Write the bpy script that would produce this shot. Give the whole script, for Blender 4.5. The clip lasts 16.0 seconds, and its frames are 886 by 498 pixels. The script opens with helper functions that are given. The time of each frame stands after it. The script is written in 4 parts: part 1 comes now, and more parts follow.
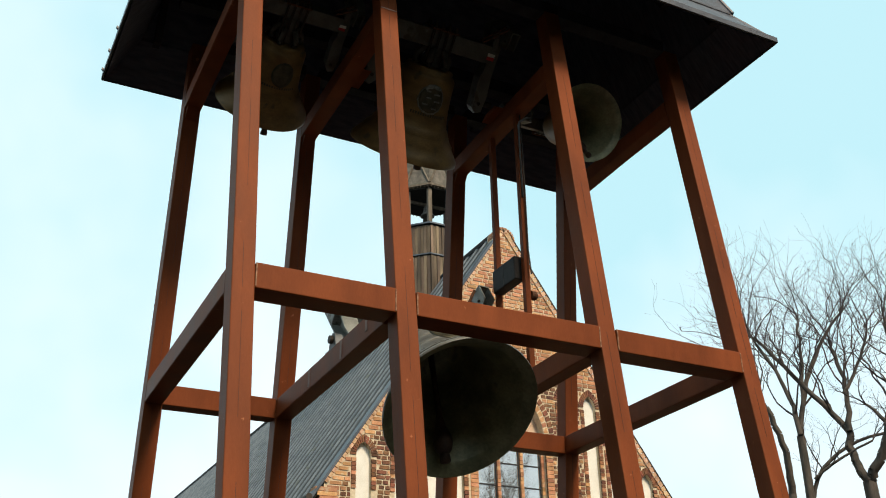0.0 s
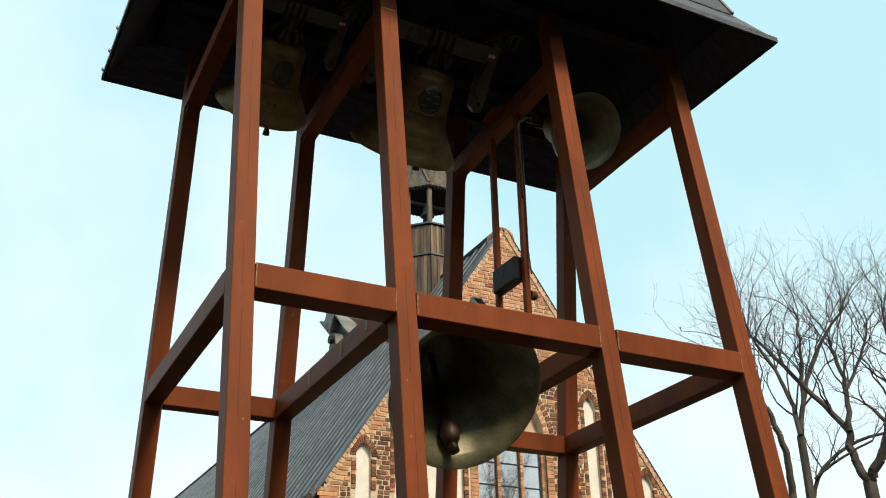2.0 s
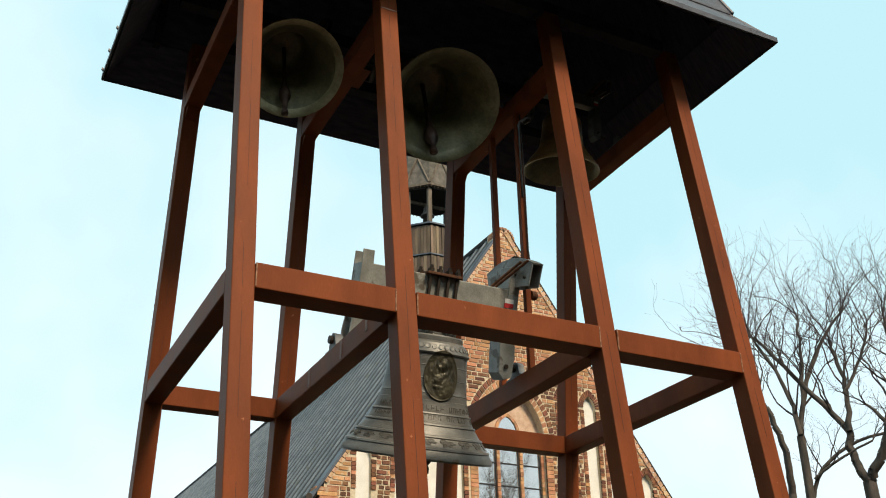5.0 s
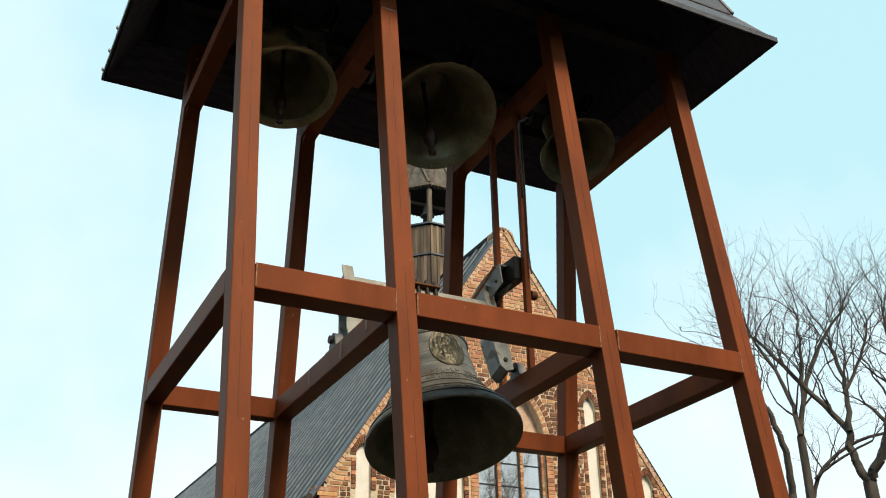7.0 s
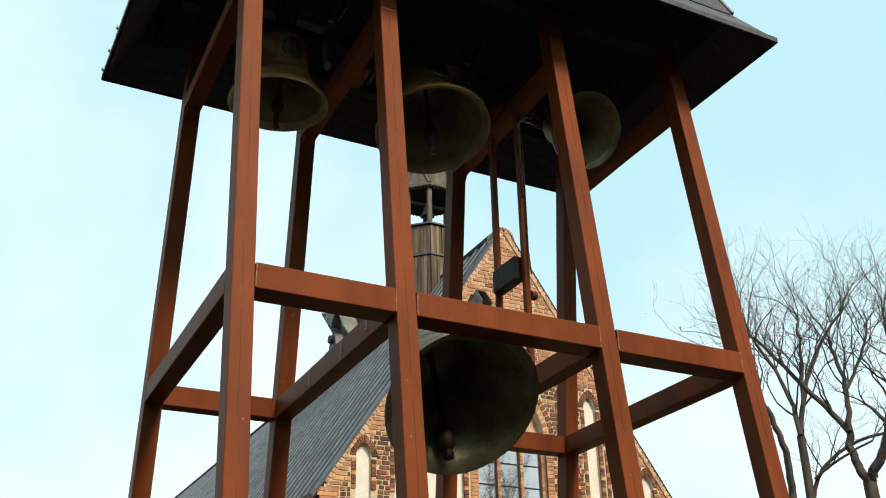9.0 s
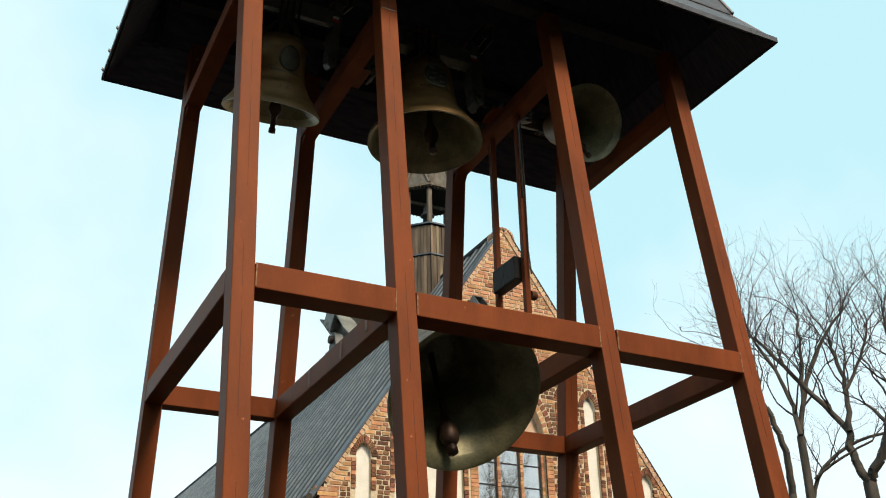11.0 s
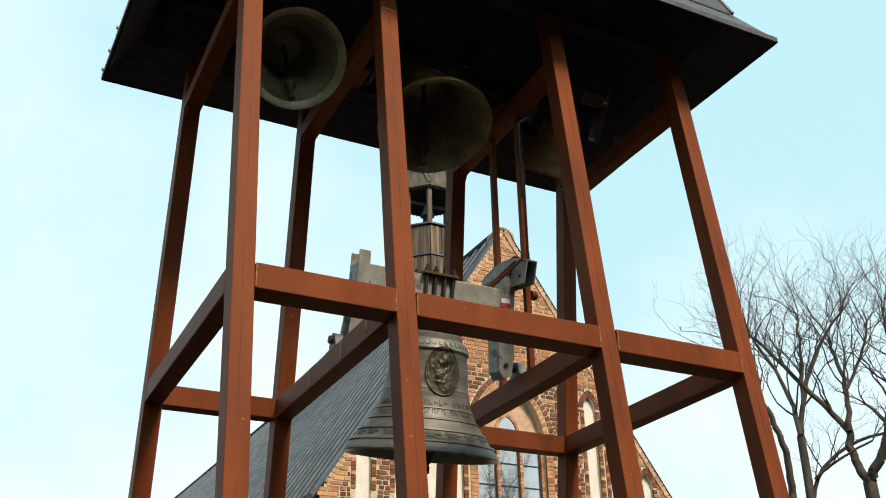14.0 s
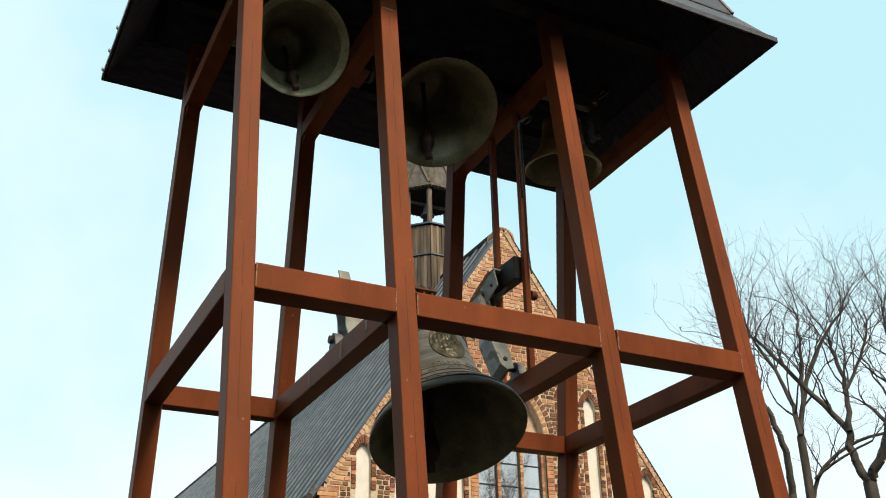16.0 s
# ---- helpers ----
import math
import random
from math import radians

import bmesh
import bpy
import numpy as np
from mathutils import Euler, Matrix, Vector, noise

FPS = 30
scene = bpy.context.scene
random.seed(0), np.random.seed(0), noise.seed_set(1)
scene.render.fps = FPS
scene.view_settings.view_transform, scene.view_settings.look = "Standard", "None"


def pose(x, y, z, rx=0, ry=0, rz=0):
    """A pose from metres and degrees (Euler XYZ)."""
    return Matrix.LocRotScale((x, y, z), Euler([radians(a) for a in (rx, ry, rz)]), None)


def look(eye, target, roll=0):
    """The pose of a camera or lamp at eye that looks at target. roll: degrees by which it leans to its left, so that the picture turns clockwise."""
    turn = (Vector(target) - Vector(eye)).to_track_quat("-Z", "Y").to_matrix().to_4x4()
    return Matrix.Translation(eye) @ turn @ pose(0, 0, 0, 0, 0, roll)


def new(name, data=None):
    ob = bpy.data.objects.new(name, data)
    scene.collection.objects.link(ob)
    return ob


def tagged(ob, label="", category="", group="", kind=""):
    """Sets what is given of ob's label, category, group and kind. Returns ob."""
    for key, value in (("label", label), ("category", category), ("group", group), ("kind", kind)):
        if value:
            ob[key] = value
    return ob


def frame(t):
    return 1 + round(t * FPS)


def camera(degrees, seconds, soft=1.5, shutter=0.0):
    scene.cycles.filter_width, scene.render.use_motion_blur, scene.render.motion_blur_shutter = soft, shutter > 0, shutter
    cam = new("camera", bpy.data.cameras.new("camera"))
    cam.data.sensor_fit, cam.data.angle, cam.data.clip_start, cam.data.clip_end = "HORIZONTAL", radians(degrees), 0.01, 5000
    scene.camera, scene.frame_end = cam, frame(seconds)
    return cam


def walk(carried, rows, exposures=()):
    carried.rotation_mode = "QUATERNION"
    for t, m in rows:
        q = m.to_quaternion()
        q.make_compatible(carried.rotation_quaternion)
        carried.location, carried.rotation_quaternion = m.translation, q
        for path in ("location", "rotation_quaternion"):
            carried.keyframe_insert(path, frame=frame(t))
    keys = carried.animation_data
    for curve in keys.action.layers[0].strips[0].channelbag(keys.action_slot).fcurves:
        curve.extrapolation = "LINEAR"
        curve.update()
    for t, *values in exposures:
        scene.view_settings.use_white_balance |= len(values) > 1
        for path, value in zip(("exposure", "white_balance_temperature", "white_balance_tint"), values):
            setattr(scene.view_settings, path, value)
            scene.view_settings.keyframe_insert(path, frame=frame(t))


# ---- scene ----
cam = camera(46.7, 16.0, soft=1.0)
EYE = (0.0, 0.0, 1.6)
YAW, PITCH, ROLL = radians(27.64), radians(26.083), -1.193
AHEAD = (math.sin(YAW) * math.cos(PITCH), math.cos(YAW) * math.cos(PITCH), math.sin(PITCH))
VIEW = look(EYE, [e + 10 * a for e, a in zip(EYE, AHEAD)], ROLL)
walk(cam, [(0, VIEW), (16, VIEW)], exposures=[(0, 0.0), (16, 0.0)])

# ---- light: low hazy winter sun from the front right, pale blue sky with thin cloud ----
SUN_AZ, SUN_EL = radians(6), radians(43)
world = bpy.data.worlds.new("sky")
scene.world = world
world.use_nodes = True
wn, wl = world.node_tree.nodes, world.node_tree.links
sky = wn.new("ShaderNodeTexSky")
sky.sky_type, sky.sun_disc = "NISHITA", False
sky.sun_elevation, sky.sun_rotation = SUN_EL, math.pi - SUN_AZ
sky.air_density, sky.dust_density, sky.ozone_density = 1.0, 2.0, 1.5
haze = wn.new("ShaderNodeTexNoise")
haze.inputs["Scale"].default_value, haze.inputs["Detail"].default_value = 2.6, 4
wramp = wn.new("ShaderNodeValToRGB")
wramp.color_ramp.elements[0].position, wramp.color_ramp.elements[1].position = 0.38, 0.70
wmix = wn.new("ShaderNodeMixRGB")
wmix.inputs[2].default_value = (9.6, 10.8, 11.2, 1)
way = wn.new("ShaderNodeTexCoord")
split = wn.new("ShaderNodeSeparateXYZ")
low = wn.new("ShaderNodeMapRange")
low.inputs[1].default_value, low.inputs[2].default_value = 0.22, 0.55
low.inputs[3].default_value, low.inputs[4].default_value = 0.20, -0.085
both = wn.new("ShaderNodeMath")
wl.new(way.outputs["Generated"], haze.inputs["Vector"])
wl.new(way.outputs["Generated"], split.inputs[0])
wl.new(split.outputs["Z"], low.inputs[0])
wl.new(haze.outputs["Fac"], both.inputs[0])
wl.new(low.outputs[0], both.inputs[1])
wl.new(both.outputs[0], wramp.inputs[0])
wl.new(wramp.outputs[0], wmix.inputs[0])
veil = wn.new("ShaderNodeMixRGB")
veil.inputs[0].default_value, veil.inputs[2].default_value = 0.85, (6.5, 10.25, 11.0, 1)
wl.new(sky.outputs[0], veil.inputs[1])
wl.new(veil.outputs[0], wmix.inputs[1])
wl.new(wmix.outputs[0], wn["Background"].inputs[0])
wn["Background"].inputs[1].default_value = 0.1
sun = new("sun", bpy.data.lights.new("sun", "SUN"))
sun.data.energy, sun.data.angle, sun.data.color = 4.1, radians(14.0), (1.0, 0.80, 0.56)
sun.matrix_world = look((math.sin(SUN_AZ) * 20, -math.cos(SUN_AZ) * 20, 20 * math.tan(SUN_EL)), (0, 0, 0))


# ---- materials ----
def material(name, base, second, rough=0.6, metal=0.0, scale=6.0, fine=60.0, bump=0.15, streak=(1, 1, 1), spread=(0.35, 0.65), spots=None, per="", amount=0.25, spec=0.5, grain=0.35):
    m = bpy.data.materials.new(name)
    m.use_nodes = True
    n, l = m.node_tree.nodes, m.node_tree.links
    b = n["Principled BSDF"]
    co = n.new("ShaderNodeTexCoord")
    mp = n.new("ShaderNodeMapping")
    mp.inputs["Scale"].default_value = streak
    l.new(co.outputs["Object"], mp.inputs[0])
    a, f = n.new("ShaderNodeTexNoise"), n.new("ShaderNodeTexNoise")
    a.inputs["Scale"].default_value, a.inputs["Detail"].default_value = scale, 6
    f.inputs["Scale"].default_value, f.inputs["Detail"].default_value = fine, 4
    l.new(mp.outputs[0], a.inputs["Vector"])
    l.new(mp.outputs[0], f.inputs["Vector"])
    r = n.new("ShaderNodeValToRGB")
    r.color_ramp.elements[0].position, r.color_ramp.elements[1].position = spread
    r.color_ramp.elements[0].color, r.color_ramp.elements[1].color = (*base, 1), (*second, 1)
    l.new(a.outputs["Fac"], r.inputs[0])
    out = r.outputs[0]
    g = n.new("ShaderNodeMixRGB")
    g.blend_type, g.inputs[0].default_value = "OVERLAY", grain
    l.new(out, g.inputs[1])
    l.new(f.outputs["Fac"], g.inputs[2])
    out = g.outputs[0]
    if spots:
        v = n.new("ShaderNodeTexNoise")
        v.inputs["Scale"].default_value, v.inputs["Detail"].default_value = spots[1], 8
        l.new(co.outputs["Object"], v.inputs["Vector"])
        vr = n.new("ShaderNodeValToRGB")
        vr.color_ramp.elements[0].position, vr.color_ramp.elements[1].position = spots[2], spots[2] + 0.06
        l.new(v.outputs["Fac"], vr.inputs[0])
        s = n.new("ShaderNodeMixRGB")
        s.inputs[2].default_value = (*spots[0], 1)
        l.new(vr.outputs[0], s.inputs[0])
        l.new(out, s.inputs[1])
        out = s.outputs[0]
    if per:
        src = n.new("ShaderNodeObjectInfo") if per == "object" else n.new("ShaderNodeNewGeometry")
        value = src.outputs["Random"] if per == "object" else src.outputs["Random Per Island"]
        h = n.new("ShaderNodeHueSaturation")
        mr, mh = n.new("ShaderNodeMapRange"), n.new("ShaderNodeMapRange")
        mr.inputs[3].default_value, mr.inputs[4].default_value = 1 - amount, 1 + amount
        mh.inputs[3].default_value, mh.inputs[4].default_value = 0.485, 0.515
        w = n.new("ShaderNodeMath")
        w.operation, w.inputs[1].default_value = "MULTIPLY", 7.31
        fr = n.new("ShaderNodeMath")
        fr.operation = "FRACT"
        l.new(value, w.inputs[0])
        l.new(w.outputs[0], fr.inputs[0])
        l.new(value, mr.inputs[0])
        l.new(fr.outputs[0], mh.inputs[0])
        l.new(mr.outputs[0], h.inputs["Value"])
        l.new(mh.outputs[0], h.inputs["Hue"])
        l.new(out, h.inputs["Color"])
        out = h.outputs[0]
    l.new(out, b.inputs["Base Color"])
    rr = n.new("ShaderNodeMapRange")
    rr.inputs[3].default_value, rr.inputs[4].default_value = max(rough - 0.12, 0.05), min(rough + 0.12, 1)
    l.new(a.outputs["Fac"], rr.inputs[0])
    l.new(rr.outputs[0], b.inputs["Roughness"])
    b.inputs["Metallic"].default_value = metal
    b.inputs["Specular IOR Level"].default_value = spec
    bp = n.new("ShaderNodeBump")
    bp.inputs["Strength"].default_value, bp.inputs["Distance"].default_value = bump, 0.01
    l.new(f.outputs["Fac"], bp.inputs["Height"])
    l.new(bp.outputs[0], b.inputs["Normal"])
    return m


STEEL = material("red_brown_painted_steel", (0.155, 0.0405, 0.0135), (0.225, 0.0585, 0.0195), 0.5, spec=0.08, grain=0.12, scale=3.5, fine=90, bump=0.1, streak=(1, 1, 0.3), spots=((0.36, 0.13, 0.06), 14, 0.70))
BEAD = material("chipped_weld_bead", (0.12, 0.04, 0.015), (0.38, 0.22, 0.13), 0.8, scale=30, fine=80, bump=0.5)
SEAM = material("dark_weld_seam", (0.05, 0.018, 0.01), (0.09, 0.03, 0.016), 0.8)
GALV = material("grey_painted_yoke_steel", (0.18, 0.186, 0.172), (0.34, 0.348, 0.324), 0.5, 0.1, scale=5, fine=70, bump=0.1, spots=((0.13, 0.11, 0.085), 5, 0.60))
# Darker copy of GALV: the roof's shade over the upper yokes, in colour.
GALV_SHADE = material("shaded_grey_yoke_steel", (0.07, 0.07, 0.066), (0.13, 0.13, 0.12), 0.6, 0.1, scale=5, fine=70, bump=0.1, spots=((0.07, 0.06, 0.045), 6, 0.58))
RUST = material("rusty_bolt_iron", (0.06, 0.028, 0.015), (0.17, 0.068, 0.03), 0.85, 0.2, scale=25, fine=120, bump=0.4)
CLAPPER = material("rust_brown_clapper_iron", (0.045, 0.026, 0.020), (0.095, 0.055, 0.04), 0.5, 0.4, scale=12)
IRON = material("dark_iron", (0.02, 0.016, 0.013), (0.05, 0.036, 0.026), 0.6, 0.4, scale=12)
CAST = material("grey_cast_iron", (0.12, 0.125, 0.13), (0.22, 0.225, 0.23), 0.6, 0.3, scale=10)
MOTORPAINT = material("dark_grey_motor_casing", (0.016, 0.014, 0.014), (0.03, 0.026, 0.026), 0.6, scale=6, spec=0.2)
BRONZE_GREY = material("weathered_grey_bronze", (0.10, 0.10, 0.094), (0.19, 0.187, 0.174), 0.48, 0.35, scale=4, fine=50, bump=0.15, streak=(1, 1, 2.5), spots=((0.13, 0.095, 0.06), 4, 0.60))
BRONZE_WARM = material("brown_bell_bronze", (0.14, 0.081, 0.025), (0.235, 0.138, 0.046), 0.5, 0.25, scale=5, fine=60, bump=0.1, streak=(1, 1, 2), spots=((0.1, 0.07, 0.03), 8, 0.63))
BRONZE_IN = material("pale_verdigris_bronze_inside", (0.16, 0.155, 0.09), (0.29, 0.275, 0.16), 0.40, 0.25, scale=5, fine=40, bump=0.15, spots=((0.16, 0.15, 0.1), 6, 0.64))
# Pale lip band; the contrast with the shaded depth is put into the colour.
BRONZE_BOW = material("pale_lit_bronze_lip", (0.30, 0.285, 0.165), (0.45, 0.42, 0.245), 0.42, 0.3, scale=6, fine=40, bump=0.15, spots=((0.14, 0.12, 0.07), 5, 0.62))
MEDAL = material("dark_relief_bronze", (0.035, 0.032, 0.022), (0.085, 0.076, 0.048), 0.45, 0.5, scale=12, fine=45, bump=0.25)
INK = material("grimy_lettering_shaded_crown", (0.06, 0.057, 0.05), (0.105, 0.10, 0.09), 0.6, 0.3, scale=14)
PALE = material("pale_inlay_metal", (0.13, 0.13, 0.11), (0.24, 0.24, 0.21), 0.5, 0.3, scale=30)
WHITE = material("white_sticker", (0.75, 0.75, 0.72), (0.8, 0.8, 0.78), 0.6)
RED = material("red_sticker", (0.45, 0.02, 0.02), (0.55, 0.03, 0.03), 0.6)
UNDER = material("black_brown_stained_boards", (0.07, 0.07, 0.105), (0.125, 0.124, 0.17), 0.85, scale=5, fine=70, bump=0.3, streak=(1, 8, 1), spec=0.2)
# Darker copy of UNDER: shade under the roof, put into the beams' colour.
UNDER_BEAM = material("shade_black_beam_timber", (0.028, 0.026, 0.032), (0.05, 0.047, 0.055), 0.9, scale=5, fine=70, bump=0.3, spec=0.1)
METALROOF = material("grey_sheet_metal_roofing", (0.055, 0.054, 0.066), (0.10, 0.096, 0.11), 0.5, 0.4, scale=4)
ZINC = material("blue_grey_roof_zinc", (0.045, 0.056, 0.074), (0.088, 0.104, 0.128), 0.5, 0.5, scale=3)
BRICK = material("fired_red_orange_brick", (0.36, 0.16, 0.075), (0.52, 0.27, 0.14), 0.9, scale=5, fine=60, bump=0.5, per="object", amount=0.34, spots=((0.46, 0.33, 0.22), 9, 0.58))
BRICK_R = material("fired_red_orange_brick_field", (0.36, 0.16, 0.075), (0.52, 0.27, 0.14), 0.9, scale=5, fine=60, bump=0.5, per="island", amount=0.34, spots=((0.46, 0.33, 0.22), 9, 0.58))
VERGE = material("pale_mortared_verge_brick", (0.44, 0.25, 0.14), (0.60, 0.41, 0.27), 0.9, scale=8, fine=50, bump=0.5, per="object", amount=0.2)
BRICK_DARK = material("dark_burnt_brick", (0.095, 0.038, 0.02), (0.20, 0.085, 0.043), 0.85, scale=6, fine=60, bump=0.5, per="island", amount=0.35)
MORTAR = material("pale_lime_mortar", (0.52, 0.42, 0.29), (0.66, 0.55, 0.40), 0.95, scale=9, fine=90, bump=0.5)
PLASTER = material("white_limewashed_plaster", (0.72, 0.70, 0.64), (0.82, 0.80, 0.75), 0.9, scale=3, fine=40, bump=0.2)
# Pale covers, near-black bed: the ribs' light and shade put into colour.
TILE_COVER = material("lit_weathered_cover_tiles", (0.066, 0.076, 0.09), (0.15, 0.165, 0.18), 0.5, scale=2.5, fine=30, bump=0.4, spots=((0.09, 0.095, 0.08), 4, 0.62))
TILE = material("weathered_shaded_slate_tiles", (0.010, 0.011, 0.013), (0.024, 0.026, 0.028), 0.8, scale=2, fine=25, bump=0.4, streak=(1, 1, 1), spots=((0.05, 0.055, 0.04), 3, 0.64))
BOARD = material("sun_bleached_brown_boards", (0.075, 0.055, 0.04), (0.21, 0.155, 0.105), 0.9, scale=5, fine=60, bump=0.5, streak=(1, 1, 0.12), per="object", amount=0.45)
TIMBER = material("grey_brown_timber", (0.09, 0.07, 0.05), (0.18, 0.145, 0.11), 0.9, scale=8, streak=(1, 1, 0.2))
SHINGLE = material("grey_wood_shingles", (0.07, 0.062, 0.052), (0.14, 0.124, 0.104), 0.9, scale=5, fine=40, bump=0.5, per="island", amount=0.3)
# Near-black colour carries the shade of the backing, eaves and turret ceiling.
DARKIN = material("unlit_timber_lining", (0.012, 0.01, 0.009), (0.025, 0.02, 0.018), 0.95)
LEAD = material("dark_window_lead", (0.02, 0.02, 0.022), (0.04, 0.04, 0.045), 0.6, 0.3)
BARK = material("grey_brown_bark", (0.055, 0.047, 0.040), (0.12, 0.10, 0.084), 0.95, scale=9, fine=50, bump=0.8, streak=(1, 1, 0.3))
TWIG = material("dark_twig_bark", (0.040, 0.030, 0.028), (0.085, 0.064, 0.058), 0.9, scale=12)
GRASS = material("winter_grass", (0.017, 0.019, 0.015), (0.034, 0.034, 0.027), 0.95, spec=0.0, scale=0.6, fine=18, bump=0.6)
PAVING = material("dark_stone_paving", (0.022, 0.021, 0.021), (0.040, 0.037, 0.035), 0.9, spec=0.0, scale=1.5, fine=30, bump=0.4)
GLASS = bpy.data.materials.new("dark_reflecting_window_glass")
GLASS.use_nodes = True
_g = GLASS.node_tree.nodes["Principled BSDF"]
_g.inputs["Base Color"].default_value = (0.58, 0.61, 0.62, 1)
_g.inputs["Metallic"].default_value, _g.inputs["Roughness"].default_value = 0.85, 0.03


# ---- mesh helpers ----
def empty(name, m=None, **tags):
    ob = new(name)
    ob.empty_display_size = 0.2
    if m is not None:
        ob.matrix_world = m
    return tagged(ob, **tags)


def mesh(name, bm, mat, smooth=False):
    me = bpy.data.meshes.new(name)
    bmesh.ops.recalc_face_normals(bm, faces=bm.faces)
    bm.to_mesh(me)
    bm.free()
    me.materials.append(mat)
    if smooth:
        for p in me.polygons:
            p.use_smooth = True
    return me


def part(name, bm, mat, parent, label="", smooth=False, m=None):
    """One mesh object under a thing or a part, in the thing's space."""
    ob = new(name, mesh(name, bm, mat, smooth))
    ob.parent = parent
    if m is not None:
        ob.matrix_basis = m
    return tagged(ob, label=label)


def box(x0, x1, y0, y1, z0, z1, bevel=0.0, bm=None):
    bm = bm or bmesh.new()
    vs = [bm.verts.new((x, y, z)) for x in (x0, x1) for y in (y0, y1) for z in (z0, z1)]
    fs = [bm.faces.new([vs[i] for i in q]) for q in ((0, 1, 3, 2), (4, 6, 7, 5), (0, 4, 5, 1), (2, 3, 7, 6), (0, 2, 6, 4), (1, 5, 7, 3))]
    if bevel:
        bmesh.ops.bevel(bm, geom=list({e for f in fs for e in f.edges}), offset=bevel, segments=2, affect="EDGES", profile=0.5)
    return bm


def prism(low, high, w, d, bevel=0.0, bm=None):
    """A leaning tube of level section w by d, whose axis goes from low to high."""
    bm = bm or bmesh.new()
    rings = [[bm.verts.new((c[0] + sx * w / 2, c[1] + sy * d / 2, c[2])) for sx, sy in ((-1, -1), (1, -1), (1, 1), (-1, 1))] for c in (low, high)]
    fs = [bm.faces.new((rings[0][i], rings[0][(i + 1) % 4], rings[1][(i + 1) % 4], rings[1][i])) for i in range(4)]
    fs += [bm.faces.new(rings[0][::-1]), bm.faces.new(rings[1])]
    if bevel:
        bmesh.ops.bevel(bm, geom=list({e for f in fs for e in f.edges}), offset=bevel, segments=2, affect="EDGES", profile=0.5)
    return bm


def rod(a, b, r, sides=10, r2=None, bm=None, cap=True):
    bm = bm or bmesh.new()
    a, b = Vector(a), Vector(b)
    q = (b - a).to_track_quat("Z", "Y").to_matrix()
    r2 = r if r2 is None else r2
    rings = []
    for c, rad in ((a, r), (b, r2)):
        rings.append([bm.verts.new(c + q @ Vector((rad * math.cos(2 * math.pi * i / sides), rad * math.sin(2 * math.pi * i / sides), 0))) for i in range(sides)])
    for i in range(sides):
        bm.faces.new((rings[0][i], rings[0][(i + 1) % sides], rings[1][(i + 1) % sides], rings[1][i]))
    if cap:
        bm.faces.new(rings[0][::-1])
        bm.faces.new(rings[1])
    return bm


def lathe(profile, steps=64, bm=None, closed=True):
    """Turns rows of (radius, height) round the z axis."""
    bm = bm or bmesh.new()
    rings = []
    for r, z in profile:
        if r < 1e-5:
            rings.append([bm.verts.new((0, 0, z))])
        else:
            rings.append([bm.verts.new((r * math.cos(2 * math.pi * i / steps), r * math.sin(2 * math.pi * i / steps), z)) for i in range(steps)])
    for a, b in zip(rings, rings[1:]):
        for i in range(steps):
            j = (i + 1) % steps
            if len(a) == 1 and len(b) == 1:
                continue
            if len(a) == 1:
                bm.faces.new((a[0], b[j], b[i]))
            elif len(b) == 1:
                bm.faces.new((a[i], a[j], b[0]))
            else:
                bm.faces.new((a[i], a[j], b[j], b[i]))
    return bm


def tube(points, r, sides=10, bm=None):
    """A bent round bar through the points."""
    bm = bm or bmesh.new()
    pts = [Vector(p) for p in points]
    rings = []
    for i, p in enumerate(pts):
        d = pts[min(i + 1, len(pts) - 1)] - pts[max(i - 1, 0)]
        q = d.to_track_quat("Z", "Y").to_matrix()
        rings.append([bm.verts.new(p + q @ Vector((r * math.cos(2 * math.pi * k / sides), r * math.sin(2 * math.pi * k / sides), 0))) for k in range(sides)])
    for a, b in zip(rings, rings[1:]):
        for k in range(sides):
            bm.faces.new((a[k], a[(k + 1) % sides], b[(k + 1) % sides], b[k]))
    bm.faces.new(rings[0][::-1])
    bm.faces.new(rings[-1])
    return bm


def slab(outline, depth, axis="y", at=0.0, bm=None):
    """A flat plate: an outline of (u, z) extruded along one level axis, from at to at + depth."""
    bm = bm or bmesh.new()
    put = (lambda u, z, k: (u, k, z)) if axis == "y" else (lambda u, z, k: (k, u, z))
    near = [bm.verts.new(put(u, z, at)) for u, z in outline]
    far = [bm.verts.new(put(u, z, at + depth)) for u, z in outline]
    bm.faces.new(near)
    bm.faces.new(far[::-1])
    for i in range(len(near)):
        j = (i + 1) % len(near)
        bm.faces.new((near[i], far[i], far[j], near[j]))
    return bm


# ---- ground ----
bm = bmesh.new()
for i in range(41):
    for j in range(41):
        u, v = (i / 20 - 1), (j / 20 - 1)
        x, y = 10 + 1500 * u * abs(u) ** 2, 15 + 1500 * v * abs(v) ** 2
        bm.verts.new((x, y, -0.02 + 0.02 * noise.noise((x * 0.1, y * 0.1, 0))))
bm.verts.ensure_lookup_table()
for i in range(40):
    for j in range(40):
        bm.faces.new([bm.verts[k] for k in (i * 41 + j, (i + 1) * 41 + j, (i + 1) * 41 + j + 1, i * 41 + j + 1)])
ground = tagged(new("ground", mesh("ground", bm, GRASS, True)), "short winter grass round the church", "ground", kind="structure")
pavement = tagged(new("pavement", mesh("pavement", box(-3, 11, -4, 12, -0.1, 0.05, 0.01), PAVING)), "dark worn stone paving under the bell frame", "pavement", kind="structure")

